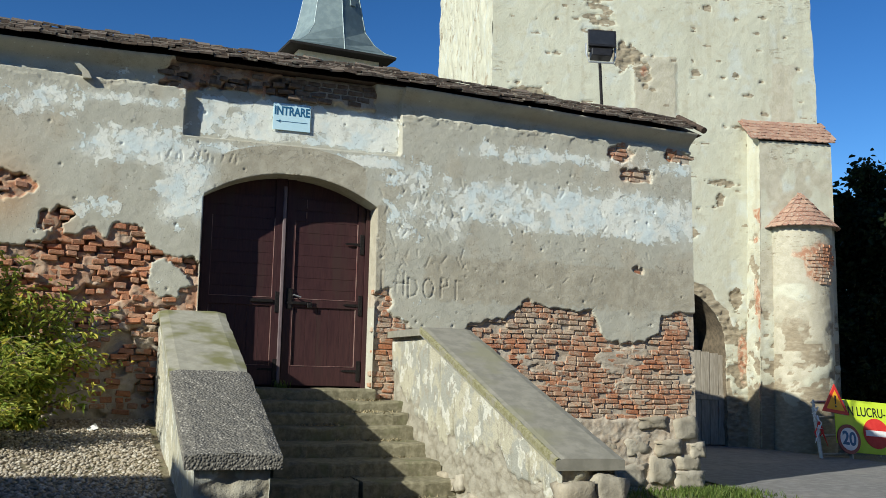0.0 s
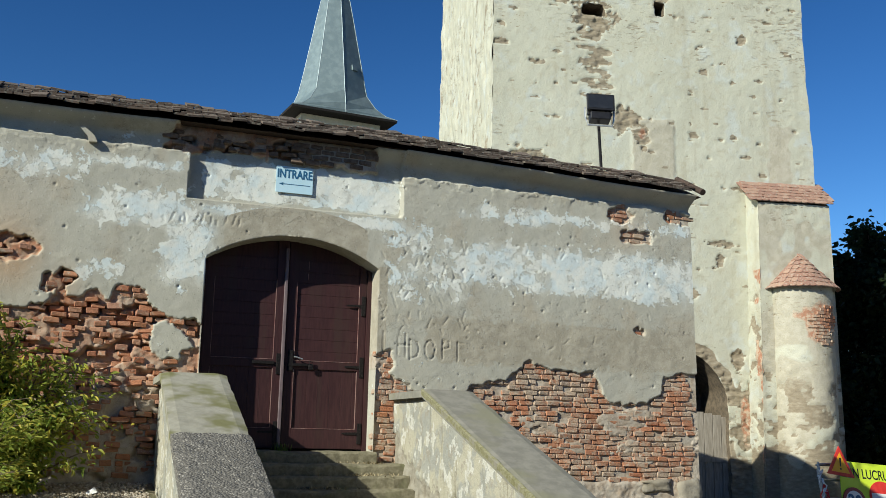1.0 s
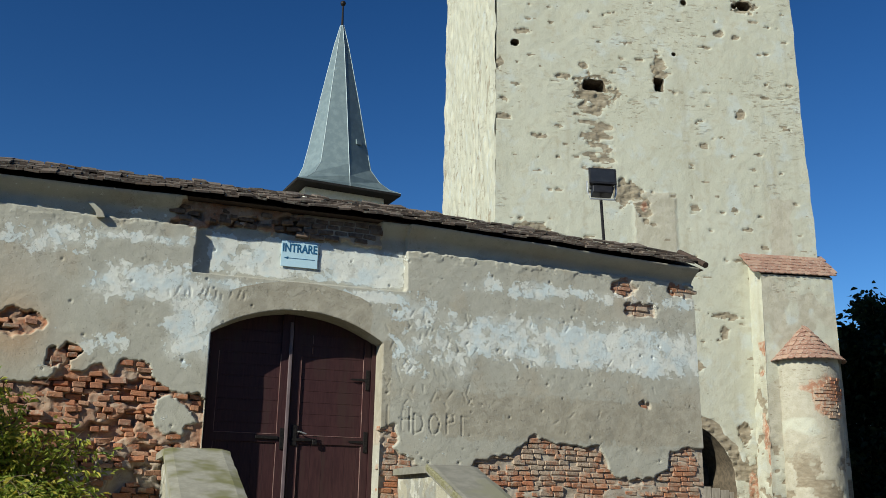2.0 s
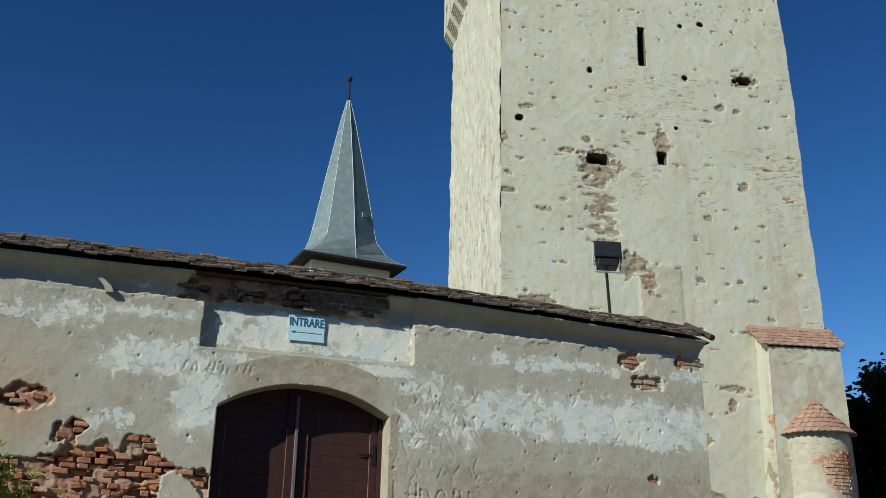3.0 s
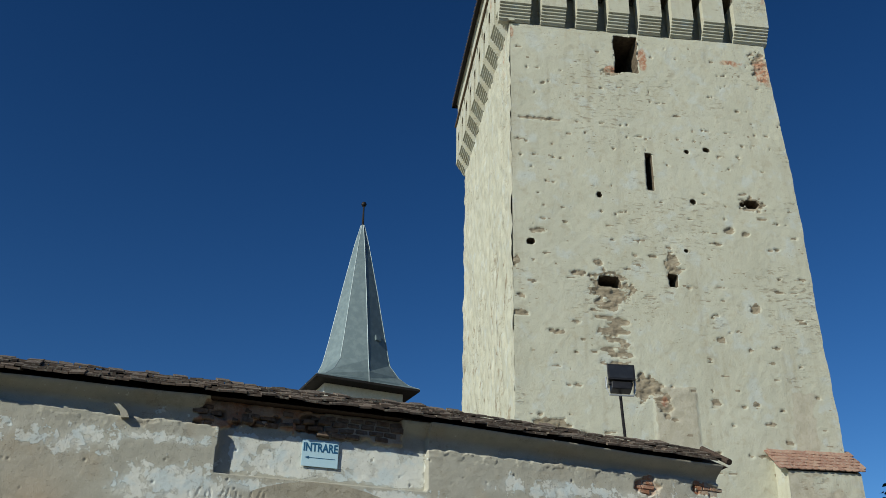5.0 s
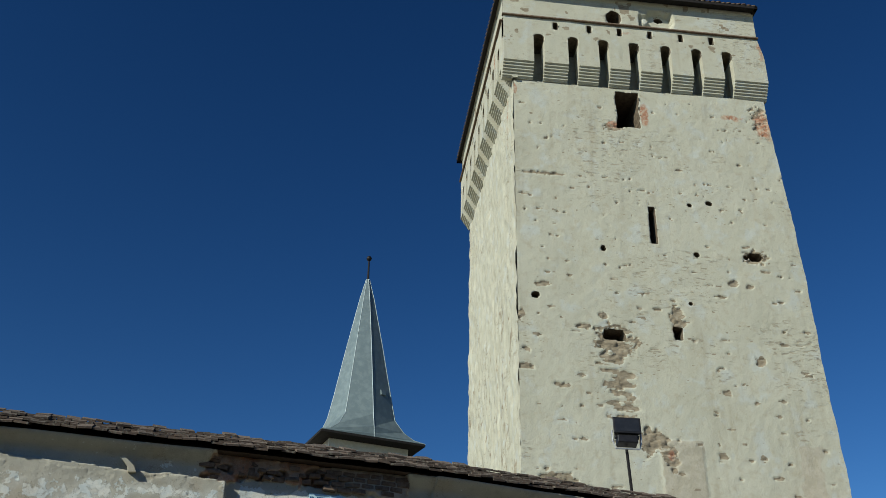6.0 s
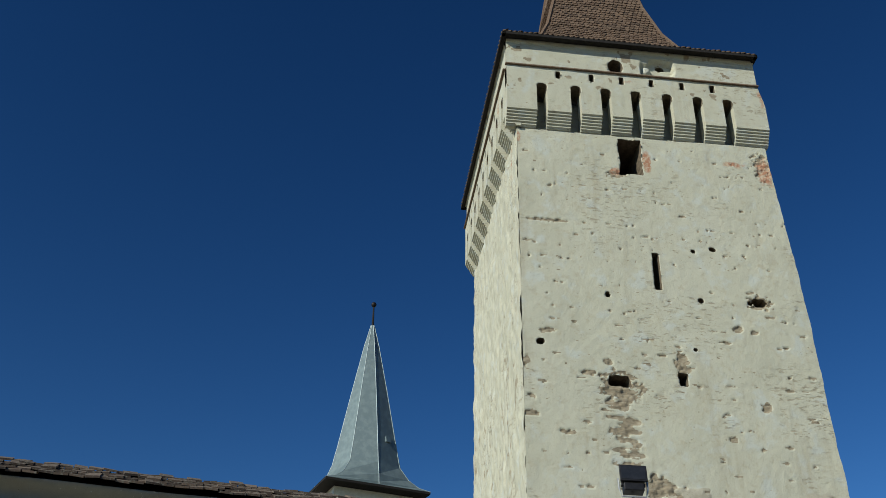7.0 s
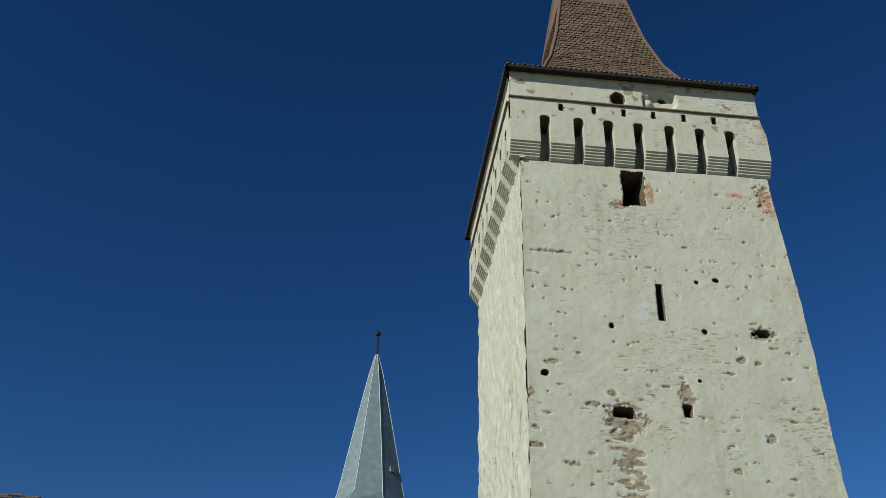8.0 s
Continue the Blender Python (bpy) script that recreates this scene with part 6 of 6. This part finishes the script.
def shrub():
    r = random.Random(77)
    thing = tagged(empty("shrub", pose(-3.10, -0.62, 0.93)), "sprawling shrub with yellow-green narrow leaves against the wall", "shrub")
    spots = []
    bm_ = bmesh.new()
    for i in range(46):
        a = r.uniform(0, 6.28)
        spread, h = r.uniform(0.1, 1.0), r.uniform(0.8, 2.7)
        ex = math.cos(a) * spread * 1.25 - 0.30
        ey = math.sin(a) * spread * 0.45 - 0.05
        h *= 1.0 - 0.45 * max(0.0, ex)
        pts = []
        for k in range(7):
            t = k / 6
            pts.append(Vector((ex * t ** 1.4 + 0.05 * r.uniform(-1, 1), ey * t ** 1.4 + 0.05 * r.uniform(-1, 1), h * (t - 0.22 * t ** 3))))
        bm_tube(bm_, pts, [0.016 * (1 - 0.85 * k / 6) + 0.002 for k in range(7)], 5)
        for k in range(1, 7):
            for _ in range(19):
                t = r.random()
                p = pts[k - 1].lerp(pts[k], t) + Vector((r.uniform(-0.17, 0.17), r.uniform(-0.17, 0.17), r.uniform(-0.14, 0.12)))
                spots.append((p, (p.x * 0.4, p.y * 0.4 - 0.2, 0.1)))
        for _ in range(3):
            k = r.randrange(2, 6)
            tip = pts[k] + Vector((r.uniform(-0.5, 0.65), r.uniform(-0.45, 0.1), r.uniform(-0.1, 0.4)))
            bm_tube(bm_, [pts[k], pts[k].lerp(tip, 0.5) + Vector((0, 0, 0.04)), tip], [0.006, 0.004, 0.002], 4)
            for _ in range(20):
                p = pts[k].lerp(tip, r.random()) + Vector((r.uniform(-0.07, 0.07), r.uniform(-0.07, 0.07), r.uniform(-0.07, 0.05)))
                spots.append((p, tip - pts[k]))
    part("stem_clump", bm_, M_BARK, thing)
    child("foliage", leaves_mesh("foliage", spots, M_LEAF, 0.088, 5, 0.35, 0.34), thing)
    # one long bare shoot
    bm_ = bmesh.new()
    bm_tube(bm_, [(0.5, -0.1, 1.0), (0.85, 0.05, 1.25), (1.25, 0.1, 1.62)], [0.008, 0.005, 0.003], 5)
    part("shoot", bm_, M_BARK, thing)
    return thing


bush = shrub()
copy_thing(bush, pose(-4.10, -0.75, 0.90, 0, 0, 25) @ Matrix.Diagonal((1, 1, 1.4, 1)))
copy_thing(bush, pose(-3.65, -1.65, 0.78, 0, 0, 130) @ Matrix.Diagonal((0.75, 0.9, 0.55, 1)))


def tree(x, y, h, w, seed, n_limbs, n_leaves, label, mat_=None, low=0.12):
    r = random.Random(seed)
    thing = tagged(empty("tree", pose(x, y, 0)), label, "tree", group="trees beyond the tower")
    bm_ = bmesh.new()
    bm_tube(bm_, [(0, 0, 0), (0.1, 0.05, h * 0.3), (-0.05, 0.1, h * 0.6), (0, 0, h * 0.9)], [0.2, 0.16, 0.1, 0.03], 8)
    spots = []
    for i in range(n_limbs):
        z0 = h * r.uniform(low, 0.85)
        a = r.uniform(0, 6.28)
        reach = w * r.uniform(0.5, 1.0) * (1.0 - 0.55 * (z0 / h) ** 2)
        tip = Vector((math.cos(a) * reach, math.sin(a) * reach, min(h * 1.02, z0 + r.uniform(0.2, 0.22 * h))))
        base = Vector((0, 0, z0))
        bm_tube(bm_, [base, base.lerp(tip, 0.5) + Vector((0, 0, -0.1)), tip], [0.05, 0.03, 0.008], 5)
        for _ in range(n_leaves // n_limbs):
            t = r.random() ** 0.6
            c = base.lerp(tip, t)
            q = 0.75 * r.random() ** 0.5
            spots.append((c + Vector((r.gauss(0, 0.35), r.gauss(0, 0.35), r.gauss(0, 0.32))) * q, (r.uniform(-1, 1), r.uniform(-1, 1), r.uniform(-0.6, 0.6))))
    part("trunk", bm_, M_BARK, thing)
    child("crown", leaves_mesh("crown", spots, mat_ or M_LEAF_SHADED, 0.20, seed, 0.2, 0.65), thing)


tree(19.9, 10.6, 8.3, 2.6, 1, 70, 30000, "dense evergreen tree beside the tower, its leaves coloured near black for shade", low=0.02)
tree(23.2, 12.5, 8.4, 3.0, 2, 60, 24000, "dense evergreen tree beside the tower, its leaves coloured near black for shade", low=0.02)
tree(21.6, 14.2, 7.8, 3.0, 4, 60, 22000, "dense evergreen tree beside the tower, its leaves coloured near black for shade", low=0.02)
tree(26.5, 14.5, 7.0, 2.8, 6, 30, 6000, "tree with sunlit green leaves beyond the tower", M_LEAF, low=0.05)


def blades(name, label, spots, mat_, seed, h0, h1, lean=0.5):
    r = random.Random(seed)
    verts, faces = [], []
    for x, y, z in spots:
        h, a = r.uniform(h0, h1), r.uniform(0, 6.28)
        l, w = r.uniform(0.1, lean), 0.006 + 0.004 * r.random()
        dx, dy = math.cos(a), math.sin(a)
        b = len(verts)
        verts += [(x - dy * w, y + dx * w, z), (x + dy * w, y - dx * w, z), (x + dx * h * l * 0.4 + dy * w * 0.7, y + dy * h * l * 0.4 - dx * w * 0.7, z + h * 0.6),
                  (x + dx * h * l * 0.4 - dy * w * 0.7, y + dy * h * l * 0.4 + dx * w * 0.7, z + h * 0.6), (x + dx * h * l, y + dy * h * l, z + h)]
        faces += [(b, b + 1, b + 2, b + 3), (b + 3, b + 2, b + 4)]
    tagged(new(name, mesh_of(name, verts, faces, mat_)), label, "grass", kind="stuff")


rnd = random.Random(8)
spots = []
for _ in range(1500):
    x = rnd.uniform(3.0, 7.1)
    y = -0.05 - abs(rnd.gauss(0, 0.55)) - (0.0 if x < 6.3 else 0.1)
    spots.append((x, y, 0.0))
for _ in range(1500):
    spots.append((6.3 + rnd.gauss(0, 0.35), -0.4 + rnd.gauss(0, 0.3), 0.0))
blades("grass", "green grass and weeds along the foot of the wall", spots, M_GRASS, 3, 0.03, 0.13, 1.2)
spots = []
for _ in range(900):
    i = rnd.randrange(1, len(STEPS))
    ya, yb, z = STEPS[i]
    back_ = min(yb, STEPS[i - 1][0])
    spots.append((min(1.45, rnd.gauss(0.35 + 0.9 * math.sin(i * 2.1) ** 2, 0.16)) if rnd.random() < 0.75 else rnd.uniform(-0.9, 1.45), back_ - abs(rnd.gauss(0, 0.10)) + 0.01, z - 0.015))
blades("dry_grass", "straw and dry weeds in the corners of the steps", spots, M_STRAW, 4, 0.015, 0.05, 3.0)
tuft = [(0.02 + rnd.gauss(0, 0.05), 0.25 + rnd.gauss(0, 0.03), 1.42) for _ in range(60)]
blades("weed_tuft", "small green weed at the door sill", tuft, M_GRASS, 6, 0.04, 0.12)


def gravel():
    r = np.random.RandomState(2)
    base = np.array([(1, 0, 0), (-1, 0, 0), (0, 1, 0), (0, -1, 0), (0, 0, 1), (0, 0, -1)], float)
    tri_ = [(0, 2, 4), (2, 1, 4), (1, 3, 4), (3, 0, 4), (2, 0, 5), (1, 2, 5), (3, 1, 5), (0, 3, 5)]
    verts, faces = [], []
    n = 15000
    X, Y = r.uniform(-4.6, -1.68, n), -6.0 * r.rand(n) ** 1.1 - 0.02
    Z = ground_height(X, Y)
    for i in range(n):
        s = r.uniform(0.012, 0.03)
        a = r.uniform(0, 6.28)
        sc = np.array([s * r.uniform(0.8, 1.5), s * r.uniform(0.7, 1.1), s * r.uniform(0.5, 0.8)])
        p = base * sc * (1 + 0.25 * (r.rand(6, 1) - 0.5))
        c, s_ = math.cos(a), math.sin(a)
        q = np.stack([p[:, 0] * c - p[:, 1] * s_ + X[i], p[:, 0] * s_ + p[:, 1] * c + Y[i], p[:, 2] + Z[i] + s * 0.3], -1)
        b = len(verts)
        verts += q.tolist()
        faces += [(b + u, b + v, b + w) for u, v, w in tri_]
    tagged(new("gravel", mesh_of("gravel", verts, faces, M_GRAVEL, smooth=True)), "loose pale river gravel beside the stairs", "gravel", kind="stuff")


gravel()
bm = bmesh.new()
vs = [bm.verts.new(p) for p in ((0, 0, 0), (0.10, 0.02, 0.03), (0.13, 0.08, 0.01), (0.05, 0.12, 0.06), (-0.03, 0.07, 0.02), (0.06, 0.06, 0.09))]
for f in ((0, 1, 5), (1, 2, 5), (2, 3, 5), (3, 4, 5), (4, 0, 5), (0, 4, 3, 2, 1)):
    bm.faces.new([vs[i] for i in f])
scrap = part("plastic_scrap", bm, M_WHITEFILM, None)
scrap.matrix_world = pose(-2.35, -0.75, 0.91)
tagged(scrap, "crumpled pale plastic scrap lying on the gravel", "litter")

# ---- house off at the left that shades the foreground ----
def neighbour():
    """A house across the lane, never in view, whose eaves shade the near bank."""
    h = tagged(empty("neighbour_house"), "plain rendered house across the lane", "house", kind="structure")
    part("wall", box_bm(-24, -11.4, -30, -7.95, 0, 6.65), M_WHITE, h)
    bm_ = bmesh.new()
    v = [bm_.verts.new(p) for p in ((-24.4, -30.4, 6.75), (-11.1, -30.4, 6.75), (-11.1, -7.65, 6.75), (-24.4, -7.65, 6.75), (-17.7, -24.0, 8.6), (-17.7, -13.0, 8.6))]
    for f in ((0, 1, 4), (3, 5, 2), (1, 2, 5, 4), (0, 4, 5, 3), (0, 3, 2, 1)):
        bm_.faces.new([v[i] for i in f])
    part("roof", bm_, M_TILE_TOWER, h)


neighbour()


def added_houses_behind():
    """Added houses that close the lane, never in view; they only block and bounce light."""
    for x0, x1, y0, y1, hh in ((-11.0, 2.0, -31, -23, 7.5), (2.6, 16.0, -32, -24, 8.5), (16.6, 30.0, -31, -22, 7.0), (31.0, 40.0, -20, 0, 7.5)):
        h = tagged(empty("village_house"), "unseen plain house added to close off the lane's light", "house", group="houses along the lane", kind="structure")
        part("wall", box_bm(x0, x1, y0, y1, 0, hh), M_RENDER, h)
        ym = (y0 + y1) / 2
        bm_ = bmesh.new()
        v = [bm_.verts.new(p) for p in ((x0 - 0.3, y0 - 0.4, hh - 0.1), (x1 + 0.3, y0 - 0.4, hh - 0.1), (x1 + 0.3, y1 + 0.4, hh - 0.1), (x0 - 0.3, y1 + 0.4, hh - 0.1), (x0 - 0.3, ym, hh + 3.4), (x1 + 0.3, ym, hh + 3.4))]
        for f in ((0, 1, 5, 4), (2, 3, 4, 5), (0, 4, 3), (1, 2, 5), (0, 3, 2, 1)):
            bm_.faces.new([v[i] for i in f])
        part("roof", bm_, M_TILE_TOWER, h)


added_houses_behind()

# ---- bricks and stones of the old wall, piece by piece ----
BR = random.Random(55)


def brick_mesh(w, h, d, seed):
    bm_ = bmesh.new()
    bmesh.ops.create_cube(bm_, size=1, matrix=Matrix.Diagonal((w, d, h, 1)))
    bmesh.ops.bevel(bm_, geom=bm_.edges[:], offset=0.007, segments=1, affect="EDGES")
    for v in bm_.verts:
        q = v.co * 14 + Vector((seed, seed * 2, 0))
        v.co += Vector((0.014 * noise.noise(q), 0.018 * noise.noise(q + Vector((9, 0, 0))), 0.010 * noise.noise(q + Vector((0, 9, 0)))))
    me = bpy.data.meshes.new("brick")
    bm_.to_mesh(me)
    bm_.free()
    me.materials.append(M_BRICK)
    return me


BRICK_W = (0.210, 0.195, 0.180, 0.105, 0.220, 0.115, 0.160)
BRICKS = [brick_mesh(w, 0.064, 0.10, i * 3.1) for i, w in enumerate(BRICK_W)]
spots = []
for z in np.arange(1.10, 5.55, 0.074):
    x = -4.7 + BR.uniform(0, 0.2)
    while x < 6.30:
        k = BR.choice((0, 1, 2, 4, 6, 3, 5, 0, 1))
        w = BRICK_W[k]
        cx = x + w / 2
        zz = z + 0.030 * float(fbm(cx, z * 0.4, 0.7, 3, 77)) + BR.uniform(-0.007, 0.007)
        if float(wall_bare(np.array(cx), np.array(zz))) > 0.5 and float(sd_door(np.array(cx), np.array(zz))) > 0.06 and cx < 6.22:
            crust = float(blob(np.array(cx), np.array(zz), 5.15, 2.0, 0.42, 0.32)) + 0.8 * float(blob(np.array(cx), np.array(zz), 3.2, 1.75, 0.5, 0.3)) + 0.9 * float(blob(np.array(cx), np.array(zz), -2.2, 2.2, 0.45, 0.6))
            miss = (0.30 if cx < 0 else 0.15) * crust + (0.12 + 0.35 * max(0.0, float(fbm(cx, zz, 1.5, 2, 81))) if cx < 0 else 0.06)
            if BR.random() > miss and not (cx < -1.1 and zz < 1.1):
                spots.append((cx, zz, k))
        x += w + BR.uniform(0.004, 0.016)
BR.shuffle(spots)
spots.sort(key=lambda s: 0 if s[0] > 1.2 and s[1] < 3.0 else 1)
# weathered bricks under the eaves get a darker brown that carries the shade
rest = {"crumbling": ([], []), "crusted": ([], []), "eave_shaded": ([], [])}
for n_, (cx, zz, k) in enumerate(spots):
    m = pose(cx, 0.074 + BR.uniform(-0.008, 0.012) + (BR.uniform(-0.035, 0.055) if cx < 0 else 0), zz, BR.uniform(-6, 6) * (2 if cx < 0 else 1), BR.uniform(-2.8, 2.8) * (1.8 if cx < 0 else 1), BR.uniform(-5, 5) * (2 if cx < 0 else 1)) @ Matrix.Diagonal((BR.uniform(0.72, 1.04) if cx < 0 else BR.uniform(0.92, 1.04), 1, BR.uniform(0.80, 1.10), 1))
    if n_ < 300:
        child("brick", BRICKS[k], wall_front, m=m)
    else:
        rest_v, rest_f = rest["eave_shaded" if zz > 5.0 and cx < 2 else "crumbling" if cx < 0 else "crusted"]
        b = len(rest_v)
        rest_v += [tuple(m @ v.co) for v in BRICKS[k].vertices]
        rest_f += [tuple(b + i for i in p.vertices) for p in BRICKS[k].polygons]
LOOK = {"crumbling": (M_BRICK_RAW, "bared orange-red bricks, crumbling"), "crusted": (M_BRICK2, "bared orange-red bricks with lime crust"), "eave_shaded": (M_STRING, "weathered bricks under the eaves, coloured darker for the eaves' shade")}
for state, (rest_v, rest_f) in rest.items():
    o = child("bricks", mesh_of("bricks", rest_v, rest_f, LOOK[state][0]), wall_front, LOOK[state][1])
    o["kind"] = "stuff"
# rubble footing
ROCKS = [rough_rock("stone", 0.36, 0.22, 0.22, i * 7.7, M_STONE) for i in range(6)]
FOOT = ((6.12, 0.93, 0.40, 0.30), (6.32, 0.60, 0.26, 0.22), (6.17, 0.42, 0.42, 0.21), (6.16, 0.17, 0.52, 0.25), (5.68, 0.31, 0.40, 0.36), (5.80, 0.64, 0.46, 0.22), (5.55, 1.00, 0.50, 0.17),
        (5.20, 0.24, 0.46, 0.32), (5.30, 0.68, 0.40, 0.28), (4.76, 0.55, 0.44, 0.30), (4.70, 0.16, 0.42, 0.26), (4.25, 0.30, 0.46, 0.30), (4.20, 0.75, 0.40, 0.24), (3.60, 0.50, 0.45, 0.30))
for x, z, w, hgt in FOOT:
    child("stone", ROCKS[BR.randrange(6)], wall_front, m=pose(x, (0.070 if x > 5.6 else 0.105) + BR.uniform(-0.01, 0.02), z, 0, BR.uniform(-8, 8), 0) @ Matrix.Diagonal((w / 0.36, 1, hgt / 0.21, 1)))
